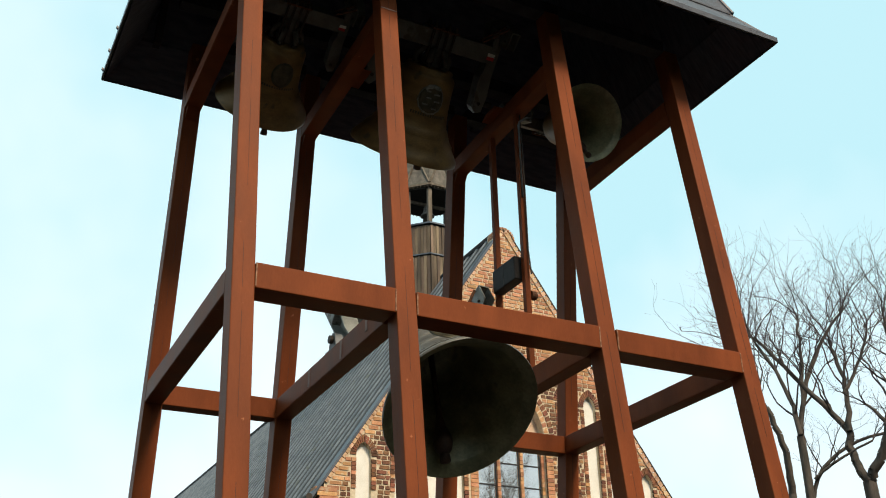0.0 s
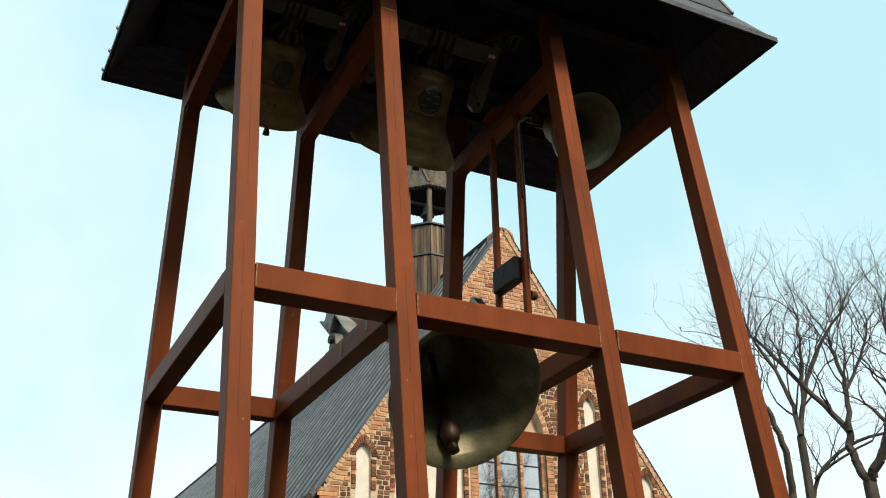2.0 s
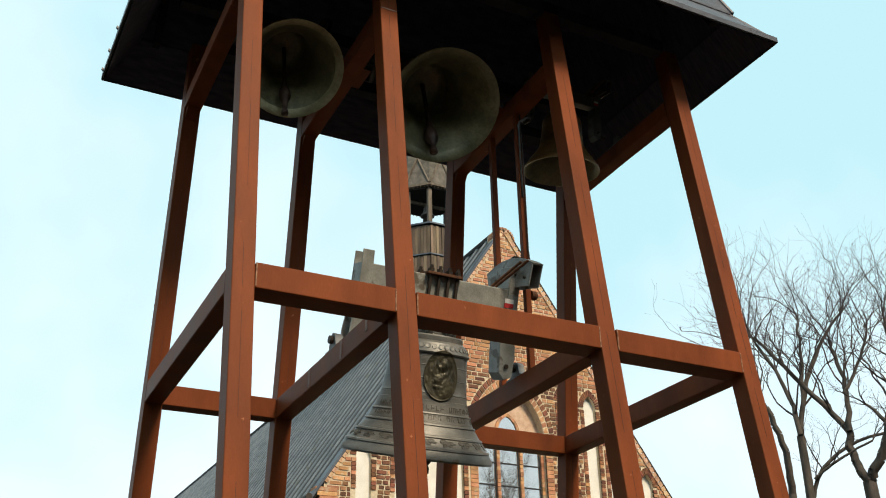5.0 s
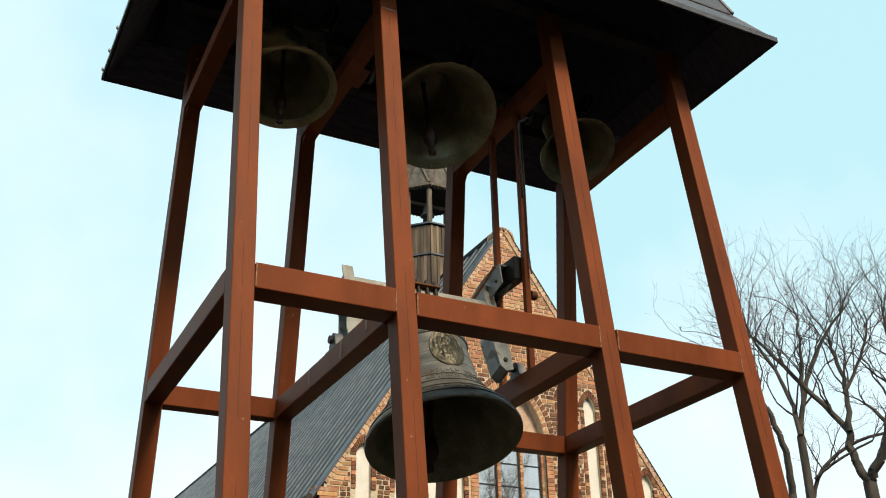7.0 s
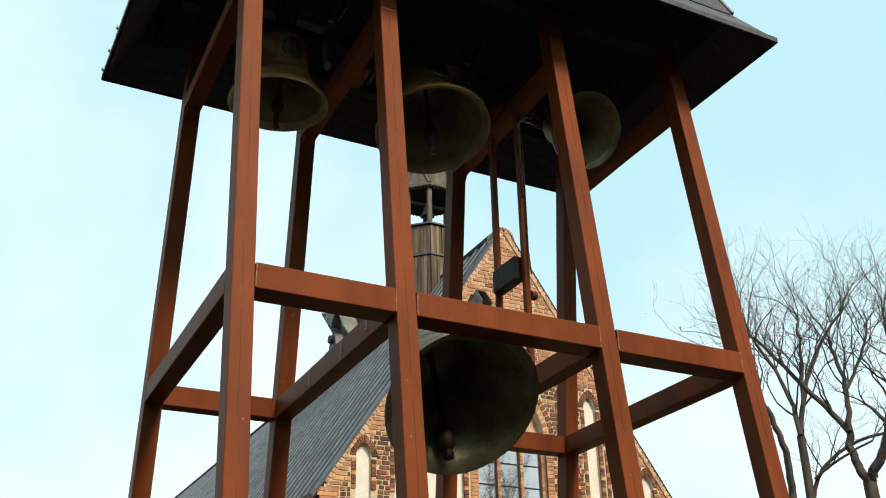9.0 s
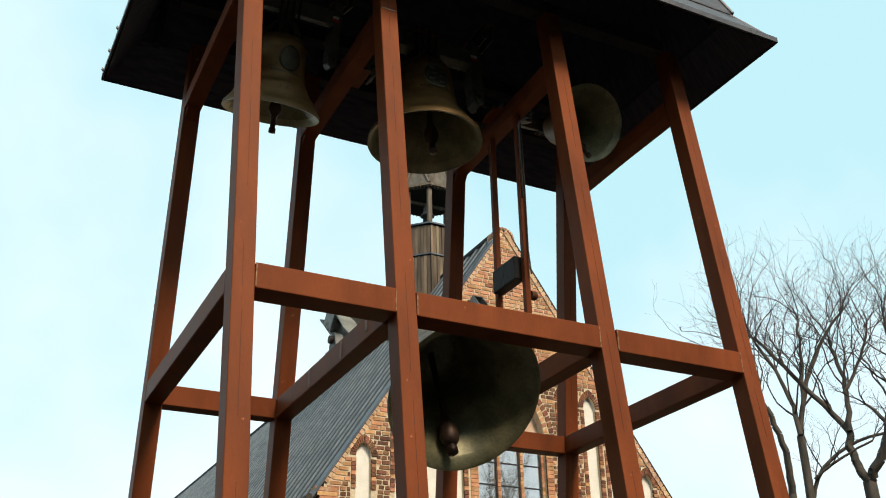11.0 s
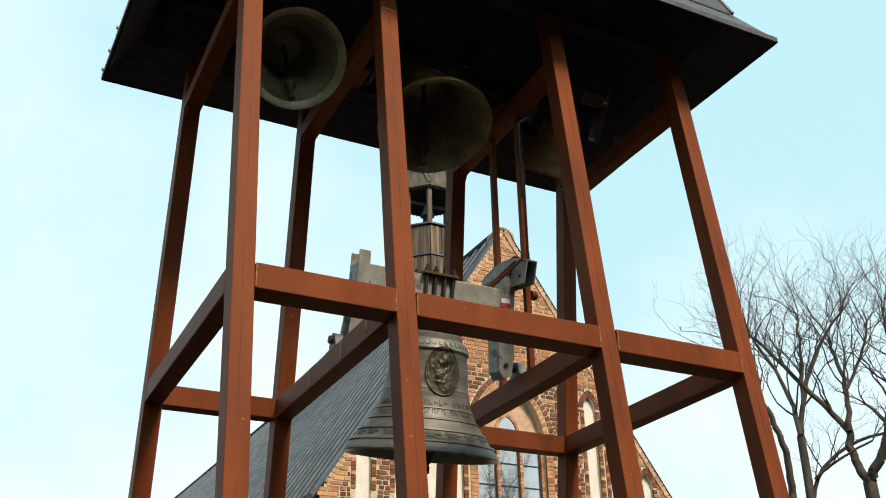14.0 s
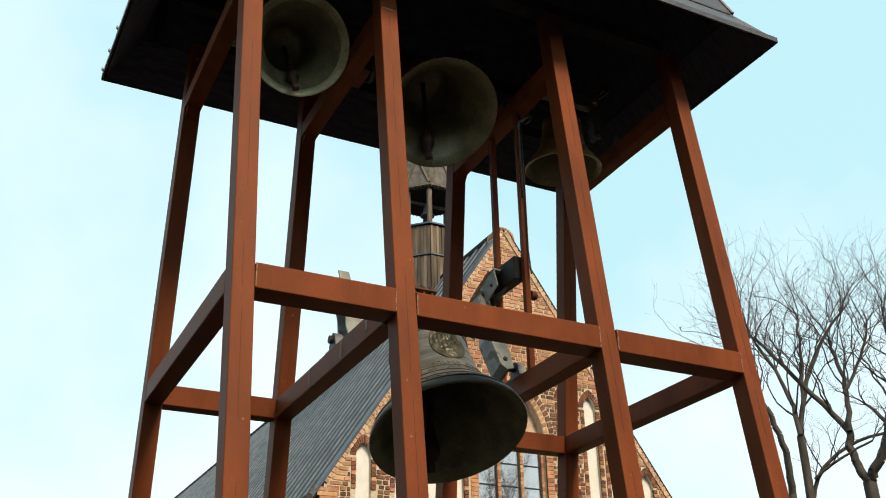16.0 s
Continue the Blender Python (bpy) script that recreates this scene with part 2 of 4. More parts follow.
# unseen dark belt, added behind the camera to block low sky light
bm = bmesh.new()
rim = []
for i in range(91):
    a = radians(78 + 250 * i / 90)
    r = 29 + 2.0 * noise.noise((i * 0.4, 3.0, 0.0))
    top = 14.5 + 2.0 * noise.noise((i * 0.7, 0.0, 5.0)) + 0.8 * noise.noise((i * 2.3, 1.0, 2.0))
    c, s = math.sin(a), math.cos(a)
    rim.append([bm.verts.new((4 + (r + d) * c, 4 + (r + d) * s, z)) for d, z in ((0, -0.1), (-0.6, 4.0), (0.2, 10.0), (1.6, top), (3.0, top - 2.0), (4.5, -0.1))])
for p, q in zip(rim, rim[1:]):
    for k in range(5):
        bm.faces.new((p[k], q[k], q[k + 1], p[k + 1]))
bm.faces.new(rim[0])
bm.faces.new(rim[-1][::-1])
SKY_BLOCK = material("dark_sky_blocker", (0.012, 0.018, 0.008), (0.04, 0.05, 0.022), 0.95, scale=1.2, fine=6, bump=1.0)
tagged(new("backdrop", mesh("backdrop", bm, SKY_BLOCK)), "unseen dark belt added to block low sky light", "backdrop", kind="structure")

# ---- the bell frame: two splayed rows of four square tubes ----
LEVEL = 1.6
FRONT, FS, BACK, BS, LX = 5.806, 0.116, 9.245, 0.113, 0.05
TUBE, DEEP = 0.16, 0.17
XS = (1.706, 2.912, 4.679, 6.126)
MID0, MID1 = 2.812 + LEVEL, 3.0 + LEVEL
UP0, UP1 = 5.70 + LEVEL, 5.87 + LEVEL
PLATE = 6.42 + LEVEL


def front_y(z):
    return FRONT + FS * (z - LEVEL)


def back_y(z):
    return BACK - BS * (z - LEVEL)


tower = empty("bell_tower", Matrix.Translation((0, 0, 0.05)), label="red-brown painted steel bell frame with eight splayed posts", category="bell tower")
tower.matrix_world = Matrix.Identity(4)
TOP = 6.44 + LEVEL
rnd = random.Random(4)
for row, yy, lx in (("front", front_y, 0.0), ("back", back_y, LX)):
    for x in XS:
        low, high = 0.05, TOP
        post = part("post", prism((x + lx, yy(low) + DEEP / 2, low), (x + lx, yy(high) + DEEP / 2, high), TUBE, DEEP, 0.008), STEEL, tower)
        z = low + 2.2
        while z < high - 0.5:
            run = rnd.uniform(0.25, 0.9)
            off = rnd.uniform(-0.008, 0.008)
            bm = prism((x + lx + off, yy(z) - 0.0002, z), (x + lx + off + rnd.uniform(-0.002, 0.002), yy(z + run) - 0.0002, z + run), 0.0022, 0.003)
            part("weld_seam", bm, SEAM, post, "broken dark weld seam")
            z += run + rnd.uniform(0.05, 0.5)
    y0 = yy(MID0) + (0.004 if row == "front" else 0.004)
    for a, b in zip(XS, XS[1:]):
        if row == "back" and a == XS[1]:
            continue
        part("beam", box(a + lx + TUBE / 2, b + lx - TUBE / 2, y0, y0 + (0.23 if row == "front" else 0.16), MID0, MID1, 0.007), STEEL, tower)
    if row == "front":
        for a, b in zip(XS, XS[1:]):
            for u in (a + TUBE / 2 + 0.006, b - TUBE / 2 - 0.006):
                part("weld_bead", box(u - 0.005, u + 0.005, y0 - 0.004, y0 + 0.01, MID0 + 0.01, MID1 - 0.01, 0.002), BEAD, tower, "pale chipped weld bead")
    yt = yy(PLATE) + 0.004
    for a, b in zip(XS, XS[1:]):
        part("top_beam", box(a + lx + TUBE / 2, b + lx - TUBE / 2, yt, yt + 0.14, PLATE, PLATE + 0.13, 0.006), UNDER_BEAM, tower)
for x in XS:
    for name, z0, z1 in (("side_beam", MID0, MID1), ("bearing_beam", UP0, UP1)):
        ya, yb = front_y(z0) + (0.236 if name == "side_beam" and x != XS[0] and x != XS[3] else DEEP), back_y(z0)
        bm = bmesh.new()
        w = 0.078
        ends = [(x - w, ya), (x + w, ya), (x + LX + w, yb), (x + LX - w, yb)]
        lo = [bm.verts.new((u, v, z0)) for u, v in ends]
        hi = [bm.verts.new((u, v + (0.02 if k < 2 else -0.02), z1)) for k, (u, v) in enumerate(ends)]
        bm.faces.new(lo[::-1])
        bm.faces.new(hi)
        for i in range(4):
            bm.faces.new((lo[i], lo[(i + 1) % 4], hi[(i + 1) % 4], hi[i]))
        bmesh.ops.bevel(bm, geom=list(bm.edges), offset=0.006, segments=2, affect="EDGES")
        part(name, bm, STEEL, tower)
    yk = back_y(UP0)
    part("knee_plate", slab([(yk + 0.01, UP0 + 0.002), (yk - 0.085, UP0 + 0.002), (yk + 0.02, UP0 - 0.12)], 0.12, "x", x + LX - 0.06), STEEL, tower)

# bearing housings on the beams
AXIS_Y = 7.56
LOW_Z, HIGH_Z = 3.11 + LEVEL, 5.93 + LEVEL
for z, xs, base in ((LOW_Z, (XS[1] + 0.02, XS[2] + 0.02), MID1), (HIGH_Z, [x + 0.02 for x in XS], UP1)):
    for x in xs:
        bm = box(x - 0.05, x + 0.05, AXIS_Y - 0.13, AXIS_Y + 0.13, base - 0.002, base + 0.03, 0.004)
        bearing = part("bearing", bm, CAST, tower, "grey cast bearing housing")
        part("bearing_cap", slab([(AXIS_Y + 0.06 * math.cos(a), z + 0.06 * math.sin(a)) for a in [math.pi * k / 10 for k in range(11)]] + [(AXIS_Y - 0.085, base + 0.028), (AXIS_Y + 0.085, base + 0.028)], 0.07, "x", x - 0.035), CAST, bearing)

# plates under the upper bearings, and pale runs of old paint
for x in (XS[1] + 0.30, XS[2]):
    part("bearing_bracket", slab([(AXIS_Y - 0.16, UP1 - 0.05), (AXIS_Y + 0.16, UP1 - 0.05), (AXIS_Y + 0.10, UP1 - 0.005), (AXIS_Y - 0.10, UP1 - 0.005)], 0.09, "x", x + 0.02 - 0.172), STEEL, tower)
RUN = material("pale_paint_run", (0.24, 0.13, 0.10), (0.34, 0.22, 0.18), 0.8, scale=20)
for y, z0, tall in ((8.01, MID0 + 0.02, 0.15), (7.24, MID0 + 0.02, 0.16), (6.70, MID0 + 0.06, 0.10)):
    x = XS[1] - 0.078 + LX * (y - 6.3) / 2.6 - 0.002
    part("paint_run", box(x - 0.004, x + 0.01, y - 0.02, y + 0.02, z0, z0 + tall, 0.001), RUN, tower, "pale run of old paint")
zs = 5.80 + LEVEL
part("splice_weld", box(XS[1] - TUBE / 2 + 0.004, XS[1] + TUBE / 2 - 0.004, front_y(zs) - 0.004, front_y(zs) + 0.01, zs - 0.006, zs + 0.006, 0.002), RUN, tower, "pale splice weld")

# ---- roof of the bell frame: low skirt, then a steep hipped body ----
EX0, EX1, EY0, EY1, EZ = 0.985, 6.86, 5.86, 9.35, 6.32 + LEVEL
SK, SKZ = 0.27, 0.40
HOOKS = (9.25, 8.9, 8.5)


def hip(x0, x1, y0, y1, z, inset, rise, thick, ridge_in=None):
    """Four roof slopes as one thick shell."""
    bm = bmesh.new()
    low = [(x0, y0, z), (x1, y0, z), (x1, y1, z), (x0, y1, z)]
    iy = inset if ridge_in is None else (y1 - y0) / 2 - 0.001
    ix = inset if ridge_in is None else ridge_in
    high = [(x0 + ix, y0 + iy, z + rise), (x1 - ix, y0 + iy, z + rise), (x1 - ix, y1 - iy, z + rise), (x0 + ix, y1 - iy, z + rise)]
    for dz in (0, thick):
        a = [bm.verts.new((p[0], p[1], p[2] + dz)) for p in low]
        b = [bm.verts.new((p[0], p[1], p[2] + dz)) for p in high]
        if dz == 0:
            a0, b0 = a, b
        for i in range(4):
            bm.faces.new((a[i], a[(i + 1) % 4], b[(i + 1) % 4], b[i]))
    for i in range(4):
        j = (i + 1) % 4
        bm.faces.new((a0[i], a0[j], a[j], a[i]))
        bm.faces.new((b0[i], b0[j], b[j], b[i]))
    return bm


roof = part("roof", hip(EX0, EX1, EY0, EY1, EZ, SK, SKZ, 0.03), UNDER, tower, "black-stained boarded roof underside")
part("eave_sheet", hip(EX0 - 0.015, EX1 + 0.015, EY0 - 0.015, EY1 + 0.015, EZ + 0.034, SK, SKZ, 0.018), METALROOF, roof, "grey sheet metal eaves")
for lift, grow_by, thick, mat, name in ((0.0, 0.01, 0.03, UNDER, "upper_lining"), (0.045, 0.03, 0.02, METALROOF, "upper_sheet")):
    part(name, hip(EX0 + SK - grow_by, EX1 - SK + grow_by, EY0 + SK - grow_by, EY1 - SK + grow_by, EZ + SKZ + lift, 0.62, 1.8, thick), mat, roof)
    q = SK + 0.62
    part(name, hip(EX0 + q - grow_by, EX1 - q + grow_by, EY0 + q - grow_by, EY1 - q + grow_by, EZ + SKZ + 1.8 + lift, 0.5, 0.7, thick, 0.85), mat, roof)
for x0, x1, y0, y1 in ((EX0 - 0.03, EX1 + 0.03, EY0 - 0.035, EY0 - 0.017), (EX0 - 0.03, EX1 + 0.03, EY1 + 0.017, EY1 + 0.035), (EX0 - 0.035, EX0 - 0.017, EY0 - 0.015, EY1 + 0.015), (EX1 + 0.017, EX1 + 0.035, EY0 - 0.015, EY1 + 0.015)):
    part("drip_edge", box(x0, x1, y0, y1, EZ - 0.004, EZ + 0.058, 0.004), METALROOF, roof, "folded grey metal drip edge")
for y in HOOKS:
    part("edge_hook", slab([(EX0 - 0.032, EZ + 0.03), (EX0 - 0.056, EZ + 0.05), (EX0 - 0.054, EZ + 0.068), (EX0 - 0.03, EZ + 0.06)], 0.03, "y", y), METALROOF, roof)
for k in range(9):
    x = EX0 + 0.42 + k * (EX1 - EX0 - 0.84) / 8
    part("rafter", prism((x, EY0 + SK + 0.06, EZ + 0.34), (x, EY0 + SK + 0.30, EZ + SKZ + 0.42), 0.07, 0.1), UNDER_BEAM, roof)
    part("rafter", prism((x, EY1 - SK - 0.06, EZ + 0.34), (x, EY1 - SK - 0.30, EZ + SKZ + 0.42), 0.07, 0.1), UNDER_BEAM, roof)
# folded hip caps and standing seams on the sheet metal
for sx, ex in ((1, EX0), (-1, EX1)):
    for sy, ey in ((1, EY0), (-1, EY1)):
        part("hip_cap", rod((ex + sx * 0.02, ey + sy * 0.02, EZ + 0.075), (ex + sx * SK, ey + sy * SK, EZ + SKZ + 0.055), 0.022, 8), METALROOF, roof, "folded metal hip cap")
        part("hip_cap", rod((ex + sx * (SK - 0.03), ey + sy * (SK - 0.03), EZ + SKZ + 0.06), (ex + sx * (SK + 0.62), ey + sy * (SK + 0.62), EZ + SKZ + 1.87), 0.026, 8), METALROOF, roof, "folded metal hip cap")
for k in range(7):
    x = EX1 - 0.30 - 0.86 * k
    part("standing_seam", rod((x, EY0 + 0.01, EZ + 0.066), (x, EY0 + SK, EZ + SKZ + 0.05), 0.012, 6), METALROOF, roof)
    if x < EX1 - 0.8:
        part("standing_seam", rod((x, EY0 + SK - 0.03, EZ + SKZ + 0.065), (x, EY0 + SK + 0.59, EZ + SKZ + 1.865), 0.012, 6), METALROOF, roof)
    part("fascia_lap", box(x - 0.02, x + 0.02, EY0 - 0.038, EY0 - 0.0355, EZ - 0.006, EZ + 0.06), METALROOF, roof)
for y in (6.9, 8.3):
    part("tie_beam", box(EX0 + 0.5, EX1 - 0.5, y, y + 0.14, EZ + 0.42, EZ + 0.58), UNDER_BEAM, roof)

# ---- bells ----
OUTER = ((0.5, 0.0), (0.503, 0.012), (0.497, 0.035), (0.473, 0.068), (0.479, 0.071), (0.474, 0.083), (0.460, 0.086), (0.448, 0.097), (0.417, 0.142), (0.423, 0.145), (0.417, 0.156), (0.402, 0.159), (0.364, 0.215), (0.369, 0.218), (0.363, 0.227), (0.350, 0.230), (0.327, 0.285), (0.331, 0.288), (0.326, 0.296), (0.316, 0.298), (0.297, 0.365),
         (0.296, 0.372), (0.292, 0.374), (0.279, 0.46), (0.268, 0.56), (0.261, 0.63), (0.260, 0.668), (0.267, 0.671), (0.271, 0.681), (0.267, 0.690), (0.256, 0.716), (0.240, 0.744), (0.218, 0.758), (0.216, 0.788), (0.207, 0.797), (0.14, 0.805), (0.0, 0.808))
INNER = ((0.5, 0.0), (0.478, 0.003), (0.428, 0.058), (0.405, 0.092), (0.365, 0.15), (0.32, 0.225), (0.285, 0.31), (0.262, 0.40), (0.25, 0.5), (0.242, 0.62), (0.225, 0.70), (0.17, 0.74), (0.0, 0.75))


def ridged(profile):
    """The profile with fine raised wires round the waist."""
    out = []
    for (r0, z0), (r1, z1) in zip(profile, profile[1:]):
        out.append((r0, z0))
        n = int((z1 - z0) / 0.034)
        for i in range(1, n):
            f = i / n
            r, z = r0 + (r1 - r0) * f, z0 + (z1 - z0) * f
            if 0.15 < z < 0.64:
                out += [(r, z - 0.003), (r + 0.0019, z), (r, z + 0.003)]
    return out + [profile[-1]]


def plain(profile):
    """The profile without its raised beads."""
    out = [profile[0]]
    for (r0, z0), (r1, z1) in zip(profile, profile[1:]):
        if r1 <= out[-1][0] and (z1 - out[-1][1] > 0.012 or z1 > 0.6):
            out.append((r1, z1))
    return out


def girth(h):
    """The bell's radius at the height h over its lip, both for a lip 1 wide."""
    for (r0, z0), (r1, z1) in zip(OUTER, OUTER[1:]):
        if z0 <= h <= z1:
            return r0 + (r1 - r0) * (h - z0) / max(z1 - z0, 1e-6)
    return 0.5


def wrap(bm, size, lip, ang0, ang1, h0, h1, lift, steps=3):
    """A small raised patch on the bell's skin between two angles (from -y, in radians) and two heights."""
    rows = []
    for out in (-0.004, lift):
        for h in (h0, h1):
            rows.append([bm.verts.new(((girth(h) * size + out) * math.sin(a), -(girth(h) * size + out) * math.cos(a), lip + h * size)) for a in [ang0 + (ang1 - ang0) * k / steps for k in range(steps + 1)]])
    b0, b1, t0, t1 = rows
    for k in range(steps):
        bm.faces.new((t0[k], t0[k + 1], t1[k + 1], t1[k]))
        bm.faces.new((b0[k], b0[k + 1], t0[k + 1], t0[k]))
        bm.faces.new((t1[k], t1[k + 1], b1[k + 1], b1[k]))
    bm.faces.new((b0[0], t0[0], t1[0], b1[0]))
    bm.faces.new((b0[-1], b1[-1], t1[-1], t0[-1]))


def oval(bm, size, lip, ang, h, wa, wh, lift, rings=5, steps=28, relief=0.0, seed=1, rim=1.5, shape=None):
    """A raised oval medallion that follows the bell's skin, with a domed or uneven face."""
    def at(u, v, out):
        hh = h + v * wh
        out += shape(u, v) if shape and out > 0 else 0
        a = ang + u * wa
        r = girth(hh) * size + out
        return bm.verts.new((r * math.sin(a), -r * math.cos(a), lip + hh * size))
    mid = at(0, 0, lift)
    last = None
    for k in range(1, rings + 1):
        f = k / rings
        out = lift + relief * noise.noise((f * 3 + seed, k, seed)) if k < rings else lift * rim
        ring = [at(f * math.sin(2 * math.pi * i / steps), f * math.cos(2 * math.pi * i / steps), out + (relief * noise.noise((i * 0.7, k * 1.3, seed)) if k < rings - 1 else 0)) for i in range(steps)]
        for i in range(steps):
            j = (i + 1) % steps
            bm.faces.new((mid, ring[i], ring[j]) if last is None else (last[i], last[j], ring[j], ring[i]))
        last = ring
    foot = [at(math.sin(2 * math.pi * i / steps) * 1.02, math.cos(2 * math.pi * i / steps) * 1.02, -0.004) for i in range(steps)]
    for i in range(steps):
        j = (i + 1) % steps
        bm.faces.new((last[i], last[j], foot[j], foot[i]))
    return bm


def bust_relief(u, v):
    """The height of a worn relief at a place of a medallion, from -1 to 1 both ways: plain rounded masses with folds."""
    def mass(cu, cv, ru, rv, tall):
        d = ((u - cu) / ru) ** 2 + ((v - cv) / rv) ** 2
        return tall * max(0.0, 1 - d) ** 0.5
    if u * u + v * v > 0.9:
        return 0.0
    top = max(mass(0.12, 0.44, 0.22, 0.24, 0.012), mass(0.20, -0.40, 0.58, 0.50, 0.010), mass(-0.22, -0.16, 0.20, 0.18, 0.014), mass(-0.10, -0.46, 0.36, 0.10, 0.015), mass(-0.46, 0.14, 0.10, 0.42, 0.006), mass(-0.16, 0.30, 0.12, 0.10, 0.009))
    return top + 0.006 * noise.noise((u * 6.5, v * 5.2, 2.0)) + 0.004 * noise.noise((u * 15, v * 13, 7.0))


def bell(place, size, skin, inside, bow, paint, label, medal, stickers, seed, drop=1.0):
    """A swinging bell with its cranked yoke; the origin lies on the axle. size: the lip's width."""
    k = size / 1.31
    rr = random.Random(seed)
    lip = -0.878 * k * drop
    head = lip + 0.808 * size
    thing = empty("church_bell", Matrix.Translation(place), label=label, category="bell", group="bells of the frame")
    body = part("bell_body", lathe([(r * size, lip + z * size) for r, z in (ridged(OUTER) if medal == "oval" else plain(OUTER))], 96), skin, thing, smooth=True)
    if medal == "oval":
        body.data.set_sharp_from_angle(angle=radians(24))
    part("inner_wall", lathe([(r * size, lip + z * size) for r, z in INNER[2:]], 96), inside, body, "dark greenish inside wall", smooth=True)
    part("sound_bow", lathe([((r - 0.0006) * size, lip + z * size) for r, z in INNER[:3]], 96), bow, body, "pale inner lip", smooth=True)
    # crown loops and the block that bolts to the yoke
    # Upper bells' crowns use dark INK: the roof's shade is put into their colour.
    crown = part("crown", lathe([(0.10 * size, head - 0.01), (0.105 * size, head + 0.04 * k), (0.08 * size, head + 0.10 * k), (0.085 * size, 0.50 * k)], 24), skin if medal == "oval" else INK, thing, smooth=True)
    for a in range(6):
        ca, sa = math.cos(a * math.pi / 3), math.sin(a * math.pi / 3)
        bm = bmesh.new()
        pts = []
        for q in range(9):
            f = q / 8
            rad = (1 - f) ** 2 * 0.15 + 2 * f * (1 - f) * 0.185 + f * f * 0.08
            z = (1 - f) ** 2 * (head - 0.01) + 2 * f * (1 - f) * (head + 0.11 * k) + f * f * (head + 0.20 * k)
            pts.append((rad * size * ca, rad * size * sa, z))
        tube(pts, 0.036 * k, 10, bm)
        part("crown_loop", bm, skin if medal == "oval" else INK, crown, smooth=True)
    # yoke: beam, cranked arms, hubs
    half = 0.77 * k if size > 1.2 else 0.74 * k
    b0, b1 = 0.48 * k, 0.69 * k
    yoke = part("yoke", box(-half, half, -0.09 * k, 0.09 * k, b0, b1, 0.008), paint, thing, "grey painted cranked steel yoke")
    for s in (-1, 1):
        edge = [(half + 0.002, 0.80 * k), (half - 0.10 * k, 0.80 * k), (half - 0.11 * k, 0.42 * k), (half - 0.14 * k, 0.30 * k), (half - 0.11 * k, -0.06 * k), (half - 0.06 * k, -0.12 * k), (half + 0.02 * k, -0.09 * k), (half + 0.03 * k, 0.10 * k), (half + 0.002, 0.35 * k)]
        for y0 in (-0.10 * k, 0.085 * k):
            flange = slab([(s * u, z) for u, z in edge], 0.015 * k, "y", y0)
            bmesh.ops.bevel(flange, geom=list(flange.edges), offset=0.003, segments=1, affect="EDGES")
            part("yoke_arm", flange, paint, yoke)
        inner = edge[1:6]
        web = slab([(s * u, z) for u, z in inner] + [(s * (u + 0.025 * k), z) for u, z in inner[::-1]], 0.17 * k, "y", -0.085 * k)
        part("arm_web", web, paint, yoke)
        part("axle_stub", rod((s * (half - 0.02), 0, 0), (s * (half + 0.16 * k), 0, 0), 0.035 * k, 14), IRON, yoke)
        part("hub_bolt", rod((s * (half - 0.05 * k), -0.10 * k - 0.016, 0.0), (s * (half - 0.05 * k), -0.09 * k, 0.0), 0.022 * k, 6), IRON, yoke)
    # the drive sector: a curved band over one end of the yoke, with side flanges and braces
    x0, x1 = half - 0.05 * k, half + 0.06 * k
    turn = [radians(-22 + 50 * q / 12) for q in range(13)]
    arc = lambda r: [(r * k * math.sin(a), r * k * math.cos(a)) for a in turn]
    band = part("drive_band", slab(arc(1.0) + arc(0.985)[::-1], x1 - x0, "x", x0), paint, yoke, "grey curved drive band")
    for x in (x0 + 0.001, x1 - 0.011):
        part("band_flange", slab(arc(0.984) + [(0.39 * k, 0.72 * k), (-0.34 * k, 0.72 * k)], 0.010, "x", x), paint, band)
    part("band_bracket", box(half - 0.11 * k, half - 0.052 * k, -0.09 * k, 0.09 * k, 0.70 * k, 0.90 * k, 0.006), paint, yoke)
    for by in (-0.05, 0.05):
        part("brace_rod", rod((half - 0.22 * k, by * k, b1 + 0.01 * k), (x0 - 0.008, (by * 1.2 - 0.24) * k, 0.95 * k), 0.014 * k, 8), RUST, yoke, "rusty diagonal brace rod")
    for by, bz in ((-0.26, 0.80), (-0.09, 0.84), (0.09, 0.84), (0.26, 0.80)):
        part("flange_bolt", rod((x0 - 0.014, by * k, bz * k), (x0 + 0.002, by * k, bz * k), 0.014 * k, 6), IRON, band)
    # clamping bolts through the yoke
    part("clamp_plate", box(-0.17 * k, 0.17 * k, -0.15 * k, 0.15 * k, b1 + 0.001, b1 + 0.025 * k, 0.004), RUST, yoke, "dark rusty clamp plate")
    for bx in (-0.13, -0.045, 0.045, 0.13):
        for by in (-0.115, 0.115):
            bolt = part("clamp_bolt", rod((bx * k, by * k, head + 0.02 * k), (bx * k, by * k, b1 + 0.085 * k), 0.016 * k, 8), IRON, yoke, "dark rusty clamp bolt")
            part("nut", rod((bx * k, by * k, b1 + 0.026 * k), (bx * k, by * k, b1 + 0.055 * k), 0.030 * k, 6), IRON, bolt)
    if stickers:
        y = -0.10 * k - 0.0035
        part("white_sticker", box(half - 0.135 * k, half - 0.045 * k, y, y + 0.003, 0.565 * k, 0.605 * k), WHITE, yoke, "white sticker")
        part("red_sticker", box(half - 0.135 * k, half - 0.045 * k, y, y + 0.003, 0.524 * k, 0.5645 * k), RED, yoke, "red sticker")
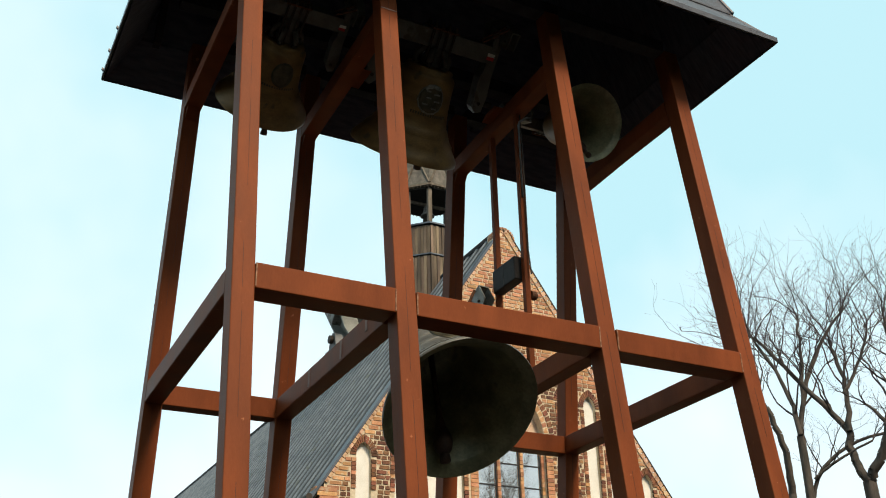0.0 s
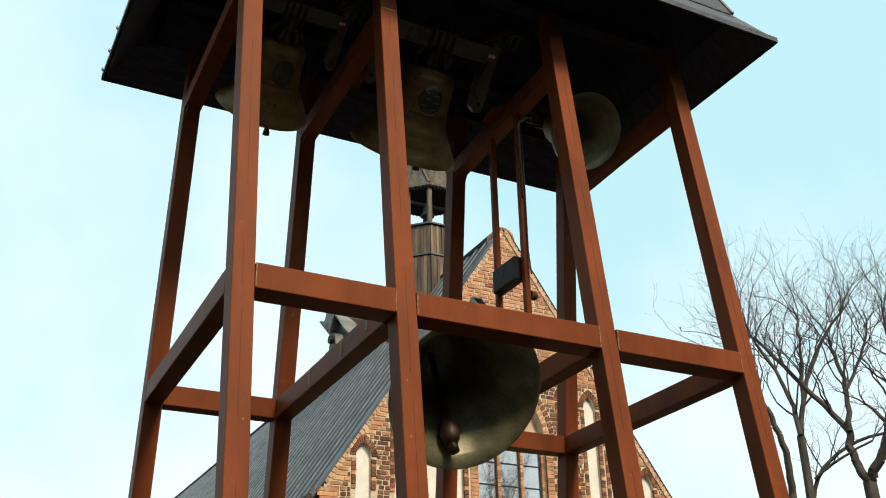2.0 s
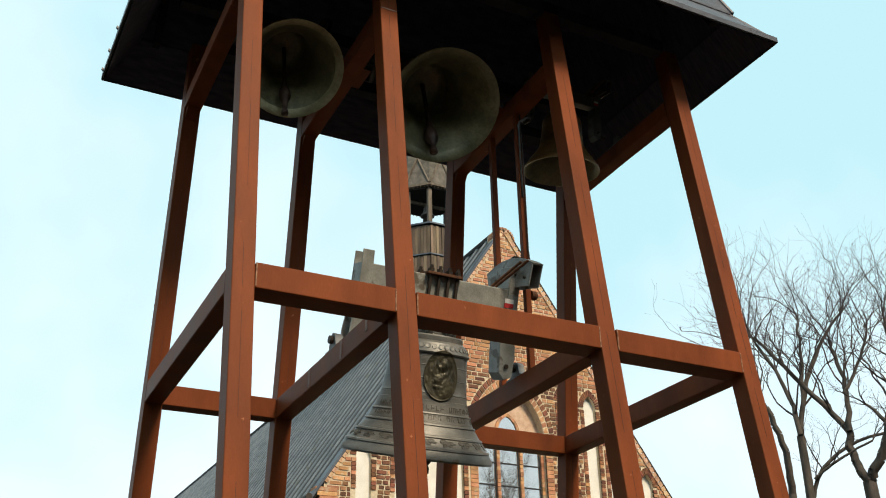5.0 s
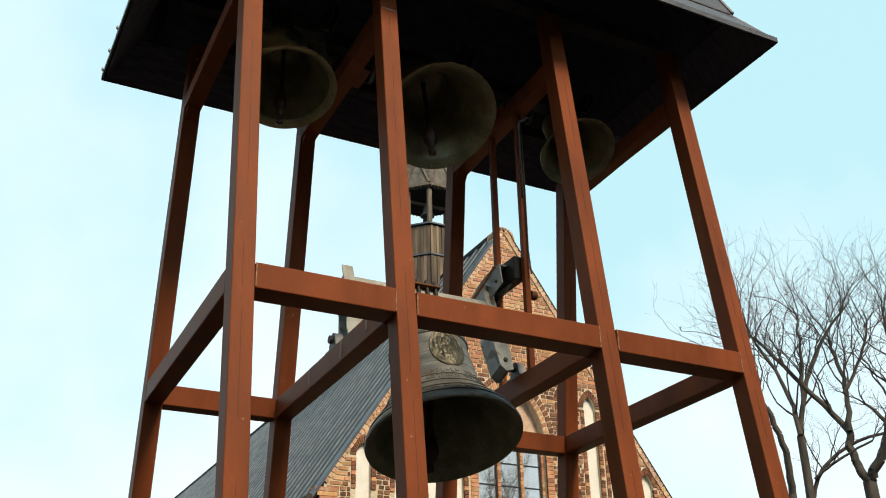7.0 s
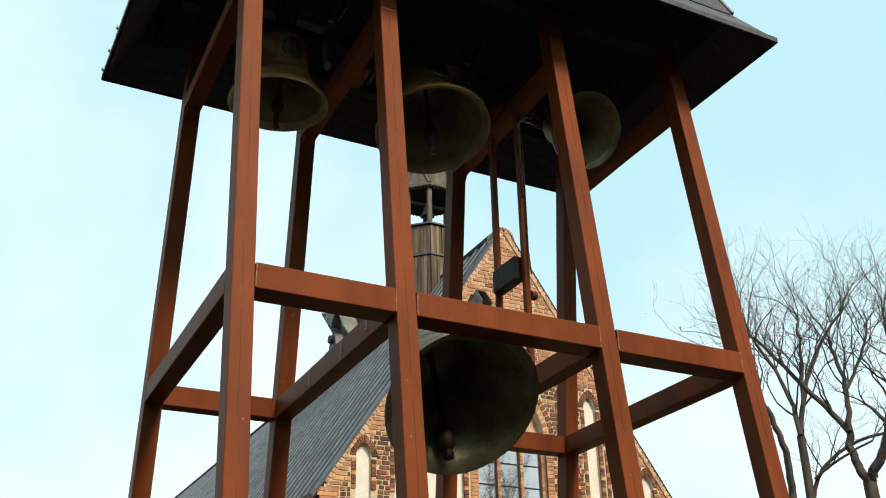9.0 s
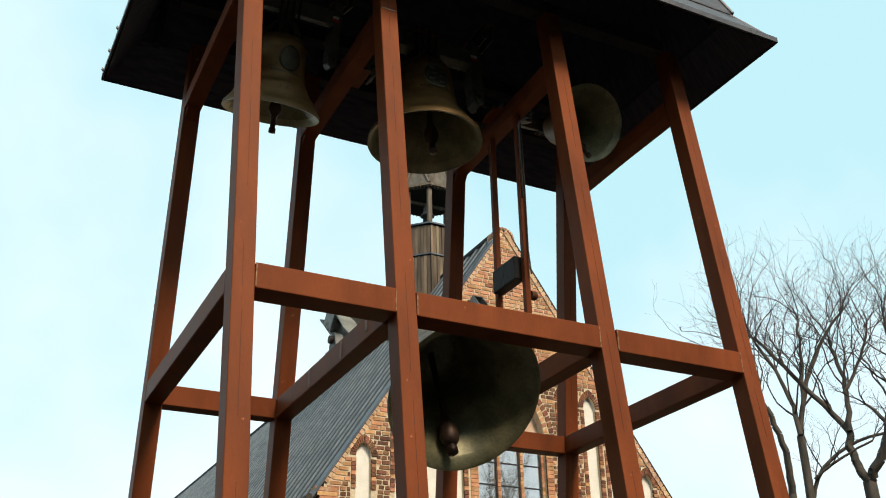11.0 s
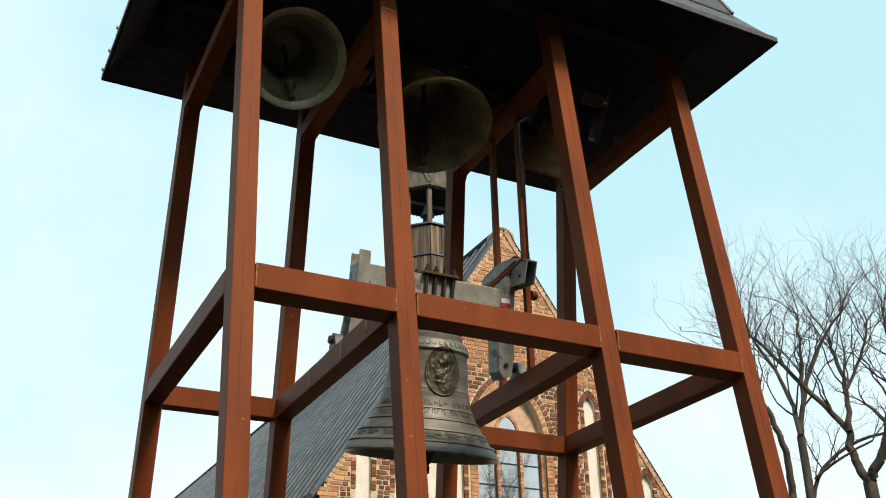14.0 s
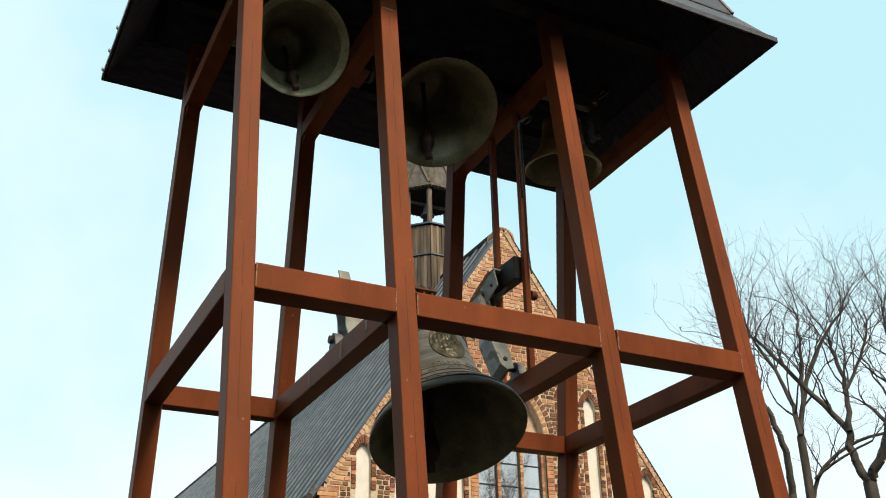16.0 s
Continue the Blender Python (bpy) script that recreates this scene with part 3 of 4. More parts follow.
    # relief on the skin
    if medal == "oval":
        medal_ob = part("medallion", oval(bmesh.new(), size, lip, -0.06, 0.535, 0.43, 0.162, 0.006, 26, 72, 0.0, seed, 2.2, bust_relief), MEDAL, body, "dark oval relief medallion", smooth=True)
        for row, (h, count) in enumerate(((0.326, 25), (0.268, 28))):
            for i in range(count):
                if rr.random() < 0.14:
                    continue
                a = -1.5 + 2.6 * i / count
                bm = bmesh.new()
                w = 2.6 / count
                wrap(bm, size, lip, a, a + w * rr.uniform(0.12, 0.2), h - 0.015, h + 0.015, 0.0025, 1)
                hb = h + rr.choice((-0.013, -0.002, 0.012))
                wrap(bm, size, lip, a, a + w * rr.uniform(0.5, 0.72), hb - 0.004, hb + 0.004, 0.0035, 1)
                if rr.random() < 0.6:
                    wrap(bm, size, lip, a + w * 0.5, a + w * 0.68, h - 0.016, h + rr.choice((0.0, 0.016)), 0.004, 1)
                part("letter_bar", bm, INK, body)
        for i in range(20):
            a = 2 * math.pi * i / 20
            bm = bmesh.new()
            for da, dh, wa, wh in ((0.0, 0.0, 0.035, 0.016), (-0.06, 0.008, 0.05, 0.012), (0.06, 0.007, 0.055, 0.011), (-0.035, -0.011, 0.03, 0.010), (0.045, -0.010, 0.035, 0.009), (0.11, 0.0, 0.04, 0.004)):
                oval(bm, size, lip, a + da + rr.uniform(-0.01, 0.01), 0.118 + dh + rr.uniform(-0.003, 0.003), wa, wh * rr.uniform(0.8, 1.2), 0.004, 2, 9, 0.002, i)
            part("leaf_relief", bm, INK, body, "dark leaf relief")
        for i in range(40):
            a = 2 * math.pi * i / 40
            part("frieze_leaf", oval(bmesh.new(), size, lip, a, 0.718, 0.062, 0.016, 0.004, 2, 7), skin, body)
    elif medal == "crest":
        crest = part("crest", oval(bmesh.new(), size, lip, 0.0, 0.55, 0.46, 0.135, 0.003, 3, 14, 0.004, seed), PALE, body, "worn pale-edged crest relief", smooth=True)
        part("crest_field", oval(bmesh.new(), size, lip, 0.0, 0.55, 0.42, 0.118, 0.0052, 4, 14, 0.004, seed + 1, 1.0), MEDAL, crest, smooth=True)
        for da, dh, wa in ((-0.26, 0.07, 0.16), (0.03, 0.055, 0.22), (-0.20, 0.015, 0.16), (0.08, -0.005, 0.2), (-0.28, -0.045, 0.17), (0.05, -0.07, 0.17)):
            bm = bmesh.new()
            wrap(bm, size, lip, 0.02 + da, 0.02 + da + wa, 0.54 + dh, 0.552 + dh, 0.0115, 2)
            part("crest_bar", bm, PALE, crest)
        for i in range(16):
            a = -0.55 + 1.3 * i / 16
            bm = bmesh.new()
            wrap(bm, size, lip, a, a + 0.05, 0.40, 0.425, 0.003, 1)
            part("letter_bar", bm, MEDAL, body)
    else:
        part("plaque", oval(bmesh.new(), size, lip, 0.14, 0.535, 0.42, 0.135, 0.006, 4, 24, 0.003, seed), MEDAL, body, "dark rounded plaque", smooth=True)
        for i in range(14):
            a = -0.5 + 1.3 * i / 14
            bm = bmesh.new()
            wrap(bm, size, lip, a, a + 0.055, 0.375, 0.397, 0.003, 1)
            part("letter_bar", bm, MEDAL, body)
    # clapper, hung inside under the head
    tail = {"oval": 1.05, "crest": 1.12}.get(medal, 1.20)
    clapper = part("clapper", lathe([(0.0, 0.02), (0.03 * k, 0.0), (0.024 * k, -0.28 * k), (0.028 * k, -0.62 * k), (0.045 * k, -0.72 * k), (0.078 * k, -0.81 * k), (0.084 * k, -0.87 * k), (0.070 * k, -0.93 * k), (0.038 * k, -0.97 * k), (0.034 * k, -tail * k + 0.08 * k), (0.046 * k, -tail * k + 0.06 * k), (0.046 * k, -tail * k + 0.01 * k), (0.0, -tail * k)], 20), CLAPPER, thing, "dark forged iron clapper", smooth=True)
    clapper.location = (0, 0, head - 0.15 * k)
    return thing, clapper, k, head - 0.15 * k


BELLS = []
for place, size, skin, label, medal, seed, period, toward, swing, drop in (
    ((3.796, AXIS_Y, LOW_Z), 1.31, BRONZE_GREY, "large grey weathered bronze bell with oval medallion, swinging", "oval", 3, 2.262, -0.222, 50.8, 1.0),
    ((2.305, AXIS_Y, HIGH_Z), 0.905, BRONZE_WARM, "small brown bronze bell with dark plaque, swinging under the roof", "plaque", 5, 1.904, 0.905, 64.5, 1.05),
    ((3.777, AXIS_Y, HIGH_Z), 1.11, BRONZE_WARM, "brown bronze bell with worn crest, swinging under the roof", "crest", 7, 2.112, 0.955, 48.4, 0.895),
    ((5.41, AXIS_Y, HIGH_Z), 0.796, BRONZE_WARM, "small brown bronze bell swinging in the end bay", "plain", 9, 1.83, 0.005, 63.3, 0.99),
):
    big = medal == "oval"
    BELLS.append((*bell(place, size, skin, BRONZE_IN, BRONZE_BOW if medal == "plaque" else BRONZE_IN, GALV if big else GALV_SHADE, label, medal, True, seed, drop), place, period, toward, swing))

# ---- linear drives beside the bells: two uprights and a dark motor ----
for y in (7.30, 7.80):
    xu = XS[2] + 0.004
    upright = tagged(new("drive_upright", mesh("drive_upright", prism((xu, y, MID1), (xu, y, UP0), 0.055, 0.055, 0.004), STEEL)), "slim red-brown steel upright between the bearing beams", "upright", "drive uprights")
motor = empty("bell_motor", Matrix.Translation((4.566, 7.45, 3.95 + LEVEL)), label="dark grey box-shaped linear bell motor on the uprights", category="motor")
part("casing", box(0.028, 0.14, -0.10, 0.31, -0.035, 0.20, 0.012), MOTORPAINT, motor)
for y in (0.1,):
    part("casing_seam", box(0.0255, 0.0275, y + 0.004, y + 0.010, -0.025, 0.19), IRON, motor)
part("mounting_bracket", box(0.141, 0.148, -0.18, 0.38, 0.05, 0.09), STEEL, motor)
cable = bmesh.new()
last = None
for i in range(15):
    f = i / 14
    p = Vector((XS[2] + 0.018, 7.264 - 0.012 * math.sin(f * math.pi) - 0.25 * max(0, f - 0.85), UP0 - 0.02 - f * 1.75))
    if last:
        rod(last, p, 0.008, 6, bm=cable)
    last = p
tagged(new("cable", mesh("cable", cable, IRON)), "thin dark power cable along the upright", "cable")
pipe_x, pipe_y = XS[2] - 0.004, 7.261
tagged(new("conduit", mesh("conduit", tube([(pipe_x, pipe_y, UP0 - 0.95), (pipe_x, pipe_y, UP0 - 0.14), (pipe_x + 0.012, pipe_y, UP0 - 0.10), (pipe_x + 0.10, pipe_y, UP0 - 0.03), (pipe_x + 0.15, pipe_y, UP0 - 0.02)], 0.011, 8), CAST, True)), "thin grey metal conduit bent over the top of the upright", "conduit")
fitting = empty("junction_box", Matrix.Translation((XS[2] + 0.067, 7.29, 3.74 + LEVEL)), label="small rusty round fitting on the upright", category="fitting")
part("housing", rod((-0.035, 0, 0), (0.015, 0, 0), 0.045, 14), RUST, fitting)
part("cover", rod((0.016, 0, 0), (0.028, 0, 0), 0.034, 12), IRON, fitting)


def motions():
    for thing, clapper, k, hang, place, period, toward, swing in BELLS:
        rows, inner = [], []
        for i in range(0, 481, 2):
            t = i / 30
            ph = 2 * math.pi * (t - toward) / period
            rows.append((t, Matrix.Translation(place) @ pose(0, 0, 0, -swing * math.cos(ph))))
            lean = 28.0 * max(-1, min(1, 1.5 * math.cos(ph - 0.2)))
            inner.append((t, pose(0.03 * k, 0, hang, lean)))
        walk(thing, rows)
        walk(clapper, inner)

# ---- church: brick gable, long tiled roof, timber ridge turret ----
GY, GX, HALF, GZ0, GZ1 = 21.2, 12.95, 4.92, 7.0, 14.30
SLOPE = (GZ1 - GZ0) / HALF
LENGTH = 46.0
BUFF = material("buff_pink_brick_infill", (0.50, 0.33, 0.23), (0.62, 0.45, 0.33), 0.9, scale=8, fine=50, bump=0.4)
church = empty("church", Matrix.Identity(4), label="medieval red brick church with steep stepped-lancet gable and tiled roof", category="church")


def arch(x0, x1, spring, top, n=7):
    """The pointed head over a span: points from left to right."""
    w, h = (x1 - x0) / 2, top - spring
    xm = (x0 + x1) / 2
    r = (w * w + h * h) / (2 * w)
    a = math.asin(min(1, h / r))
    left = [(x0 + r - r * math.cos(a * i / n), spring + r * math.sin(a * i / n)) for i in range(n + 1)]
    return left + [(2 * xm - x, z) for x, z in left[-2::-1]]


# openings: blind lancets stepping up to the middle, and the window
LANCETS = []
for side in (-1, 1):
    for off, top in ((3.98, 7.98), (3.02, 8.92), (2.36 if side > 0 else 2.22, 9.88), (1.60, 9.95)):
        LANCETS.append((GX + side * off - 0.19, GX + side * off + 0.19, 5.6, top))
WIN = (GX - 1.03, GX + 0.93, 4.6, 9.95)


def blocked(z):
    """The stretches of a course at the height z that arches, jambs and openings take."""
    out = []
    for (a, b, low, top), jamb, ring, spring in [(q, 0.118, 0.15, q[3] - 0.32) for q in LANCETS] + [(WIN, 0.205, 0.30, 8.45)]:
        xm, w = (a + b) / 2, (b - a) / 2
        if z < spring:
            out.append((a - jamb, b + jamb))
        else:
            ww, hh = w + ring, top + ring * 1.3 - spring
            rad = (ww * ww + hh * hh) / (2 * ww)
            up = z + 0.02 - spring
            if up < hh:
                half = math.sqrt(max(0, rad * rad - up * up)) - (rad - ww)
                out.append((xm - half, xm + half))
    return out


def pieces(a, b, z):
    runs = [(a, b)]
    for lo, hi in blocked(z):
        runs = [r for p, q in runs for r in ((p, min(q, lo - 0.012)), (max(p, hi + 0.012), q)) if r[1] - r[0] > 0.04]
    return runs


# wall core with its outline; the openings are cut as recesses in front of a plastered back wall
core = bmesh.new()
ring = [core.verts.new((x, GY + 0.012, z)) for x, z in ((GX - HALF, 0), (GX + HALF, 0), (GX + HALF, GZ0), (GX, GZ1), (GX - HALF, GZ0))]
edges = [core.edges.new((ring[i], ring[(i + 1) % 5])) for i in range(5)]
holes = [[(a, low), (b, low)] + arch(a, b, top - 0.32, top)[::-1] for a, b, low, top in LANCETS]
holes.append([(WIN[0], WIN[2]), (WIN[1], WIN[2])] + arch(WIN[0], WIN[1], 8.45, WIN[3])[::-1])
hole_rings = []
for h in holes:
    vs = [core.verts.new((x, GY + 0.012, z)) for x, z in h]
    es = [core.edges.new((vs[i], vs[(i + 1) % len(vs)])) for i in range(len(vs))]
    edges += es
    hole_rings.append(vs)
bmesh.ops.triangle_fill(core, edges=edges, use_beauty=True, use_dissolve=False)
for vs, deep in zip(hole_rings, [0.13] * len(LANCETS) + [0.5]):
    back = [core.verts.new((v.co.x, v.co.y + deep, v.co.z)) for v in vs]
    for i in range(len(vs)):
        j = (i + 1) % len(vs)
        core.faces.new((vs[i], vs[j], back[j], back[i]))
wall = part("gable_wall", core, MORTAR, church, "red brick gable with pale lime mortar joints")
for a, b, low, top in LANCETS:
    part("blind_panel", slab([(a - 0.01, low), (b + 0.01, low)] + [(x, z) for x, z in arch(a - 0.01, b + 0.01, top - 0.32, top + 0.01)[::-1]], 0.1, "y", GY + 0.12), PLASTER, wall, "white plastered blind lancet")
part("side_wall", box(GX - HALF, GX - HALF + 0.6, GY + 0.62, GY + LENGTH, 0, GZ0, 0), MORTAR, church, "long brick side wall")
part("side_wall", box(GX + HALF - 0.6, GX + HALF, GY + 0.62, GY + LENGTH, 0, GZ0, 0), MORTAR, church, "long brick side wall")
part("end_wall", slab([(GX - HALF, 0), (GX + HALF, 0), (GX + HALF, GZ0), (GX, GZ1 - 0.1), (GX - HALF, GZ0)], 0.6, "y", GY + LENGTH - 0.6), MORTAR, church)
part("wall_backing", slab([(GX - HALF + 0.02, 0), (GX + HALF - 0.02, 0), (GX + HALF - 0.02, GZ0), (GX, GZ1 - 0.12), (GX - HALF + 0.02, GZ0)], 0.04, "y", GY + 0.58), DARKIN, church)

# the pointed window: brick mullions, three glazed lights, lead bars
window = part("window", slab([(WIN[0] - 0.0, WIN[2]), (WIN[1], WIN[2])] + arch(WIN[0], WIN[1], 8.45, WIN[3])[::-1], 0.05, "y", GY + 0.24), BUFF, church, "pointed three-light church window")
lights = []
lw = (WIN[1] - WIN[0]) / 3
for i in range(3):
    a = WIN[0] + i * lw + (0.09 if i == 0 else 0.05)
    b = WIN[0] + (i + 1) * lw - (0.09 if i == 2 else 0.05)
    top = 9.1 if i == 1 else 8.62
    pane = part("pane", slab([(a, WIN[2])] + [(b, WIN[2])] + arch(a, b, top - 0.42, top)[::-1], 0.02, "y", GY + 0.205), GLASS, window, "leaded window glass reflecting branches")
    for z in [WIN[2] + 0.55 * q for q in range(1, 8)]:
        if z < top - 0.4:
            part("glazing_bar", box(a, b, GY + 0.185, GY + 0.203, z - 0.014, z + 0.014), LEAD, pane)
    for u in (a, b):
        part("glazing_bar", box(u - 0.014, u + 0.014, GY + 0.18, GY + 0.204, WIN[2], top - 0.42), LEAD, pane)
    head = arch(a, b, top - 0.42, top)
    inner, outer = head, [((x - (a + b) / 2) * 1.28 + (a + b) / 2, (z - top + 0.42) * 1.2 + top - 0.42) for x, z in head]
    for q in range(len(head) - 1):
        part("arch_brick", slab([inner[q], inner[q + 1], outer[q + 1], outer[q]], 0.06, "y", GY + 0.175), BRICK, window)
for i in range(4):
    u = WIN[0] + i * lw
    u = min(max(u, WIN[0] + 0.04), WIN[1] - 0.04)
    for q in range(int((8.4 - WIN[2]) / 0.1)):
        z = WIN[2] + 0.1 * q
        if z > 6.9:
            part("mullion_brick", box(u - 0.042, u + 0.042, GY + 0.12, GY + 0.20, z + 0.006, z + 0.094), BRICK, window)


def voussoirs(a, b, spring, top, wide, mat, proud, n):
    inner = arch(a - 0.004, b + 0.004, spring, top + 0.004, n)
    xm = (a + b) / 2
    fx, fz = ((b - a) / 2 + wide) / ((b - a) / 2), (top - spring + wide * 1.25) / (top - spring)
    outer = [((x - xm) * fx + xm, (z - spring) * fz + spring) for x, z in inner]
    for q in range(len(inner) - 1):
        i0, i1, o0, o1 = (Vector(p) for p in (inner[q], inner[q + 1], outer[q], outer[q + 1]))
        g = 0.12
        quad = [i0.lerp(i1, g), i1.lerp(i0, g), o1.lerp(o0, g), o0.lerp(o1, g)]
        part("arch_brick", slab([tuple(p) for p in quad], 0.05, "y", GY - proud), mat, wall)


BRICK_DO = material("dark_burnt_arch_brick", (0.11, 0.042, 0.022), (0.24, 0.09, 0.045), 0.85, scale=6, fine=60, bump=0.5, per="object", amount=0.4)
for a, b, low, top in LANCETS:
    voussoirs(a, b, top - 0.32, top, 0.14, BRICK_DO, 0.012, 8)
    for q in range(int((top - 0.32 - 6.9) / 0.1)):
        z = 6.9 + q * 0.1
        for u, s in ((a, -1), (b, 1)):
            w = 0.112
            part("jamb_brick", box(min(u, u + s * w), max(u, u + s * w), GY - 0.012, GY + 0.05, z + 0.006, z + 0.09), BRICK_DO if (q + (s > 0)) % 3 else BRICK, wall)
voussoirs(WIN[0], WIN[1], 8.45, WIN[3], 0.13, BRICK, 0.0, 14)
voussoirs(WIN[0] - 0.16, WIN[1] + 0.16, 8.45, WIN[3] + 0.18, 0.13, BRICK_DO, 0.012, 15)
for q in range(int((8.45 - 6.9) / 0.1)):
    z = 6.9 + q * 0.1
    for u, s in ((WIN[0], -1), (WIN[1], 1)):
        part("jamb_brick", box(min(u, u + s * 0.2), max(u, u + s * 0.2), GY - 0.006, GY + 0.06, z + 0.006, z + 0.092), BRICK, wall)

# field bricks in courses of alternating stretchers and headers
near, rest, rest_dark = [], [], []
rb = random.Random(11)
z, row = 6.6, 0
while z < GZ1 - 0.07:
    half = HALF - 0.06 - max(0, (z + 0.1 - GZ0) / SLOPE)
    if z > GZ1 - 0.36:
        half = max(half, math.sqrt(max(0.0, 0.27 ** 2 - (z + 0.05 - GZ1 + 0.30) ** 2)))
    x = GX - half + rb.uniform(0, 0.05)
    x_end, i = GX + half, row % 2
    x -= 0.14 * (row % 2)
    while x < x_end:
        w = (0.262 if i % 2 == 0 else 0.124) * rb.uniform(0.94, 1.06)
        a, b = max(x, GX - half), min(x + w, x_end)
        for a, b in (pieces(a, b, z) if b - a > 0.05 else ()):
            dark = min(a - GX + half, GX + half - b) > 0.16 + rb.uniform(0, 0.22) and rb.random() < (0.92 if z < 9.3 else 0.75 if z < 10.1 else 0.3 if z < 10.4 else 0.05) * (1 if noise.noise((a * 0.9, 3.0, z * 0.8)) > -0.2 else 0.75)
            spec = (a, b, GY - rb.uniform(0.0, 0.010), z + 0.004, z + 0.083)
            (near if (not dark and 9.9 < z < 11.6 and len(near) < 290) else rest_dark if dark else rest).append(spec)
        x += w + 0.032
        i += 1
    z += 0.113
    row += 1


def brick_field(name, specs, mat):
    verts, faces = [], []
    for a, b, y, z0, z1 in specs:
        n = len(verts)
        j = [rb.uniform(-0.009, 0.009) for _ in range(4)]
        z0, z1 = z0 + rb.uniform(-0.005, 0.005), z1 + rb.uniform(-0.006, 0.006)
        verts += [(a + j[0], y, z0), (b + j[1], y, z0), (b + j[2], y, z1), (a + j[3], y, z1), (a, GY + 0.03, z0), (b, GY + 0.03, z0), (b, GY + 0.03, z1), (a, GY + 0.03, z1)]
        faces += [(n, n + 1, n + 2, n + 3), (n + 4, n + 5, n + 1, n), (n + 3, n + 2, n + 6, n + 7), (n + 4, n, n + 3, n + 7), (n + 1, n + 5, n + 6, n + 2)]
    me = bpy.data.meshes.new(name)
    me.from_pydata(verts, [], faces)
    me.materials.append(mat)
    ob = new(name, me)
    ob.parent = wall
    return tagged(ob, kind="stuff")


brick_field("field_bricks", rest, BRICK_R)
brick_field("burnt_field_bricks", rest_dark, BRICK_DARK)

# verge of the gable: a brick edge course and a thin zinc capping
for s in (-1, 1):
    n = 62
    for q in range(n):
        f0, f1 = q / n, (q + 0.86) / n
        p0 = Vector((GX + s * HALF * (1 - f0), GZ0 + (GZ1 - GZ0) * f0))
        p1 = Vector((GX + s * HALF * (1 - f1), GZ0 + (GZ1 - GZ0) * f1))
        nrm = Vector((s * SLOPE, 1)).normalized()
        rise = 0.06 if s > 0 else 0.0
        quad = [p0 - nrm * 0.075, p1 - nrm * 0.075, p1 + nrm * rise, p0 + nrm * rise]
        part("verge_brick", slab([tuple(p) for p in quad], 0.06, "y", GY - 0.03), VERGE, wall)

# rounded brick cap over the apex, and a corbelled kneeler at the foot of the verge
cap_mid = GZ1 - 0.30
part("apex_cap", slab([(GX + 0.33 * math.sin(a), cap_mid + 0.33 * math.cos(a)) for a in [radians(-118 + 236 * q / 16) for q in range(17)]], 0.30, "y", GY + 0.006), MORTAR, wall, "rounded brick cap with pale mortar")
for q in range(13):
    a0, a1 = radians(-98 + 196 * q / 13 + 1.5), radians(-98 + 196 * (q + 1) / 13 - 1.5)
    part("cap_brick", slab([(GX + r * math.sin(a), cap_mid + r * math.cos(a)) for r, a in ((0.285, a0), (0.335, a0), (0.335, a1), (0.285, a1))], 0.30, "y", GY - 0.03), BRICK, wall)
for q in range(5):
    out = 0.05 * q
    part("kneeler_brick", box(GX - HALF - out, GX - HALF + 0.30, GY - 0.012, GY + 0.3, GZ0 - 0.62 + 0.1 * q, GZ0 - 0.53 + 0.1 * q), BRICK, wall)

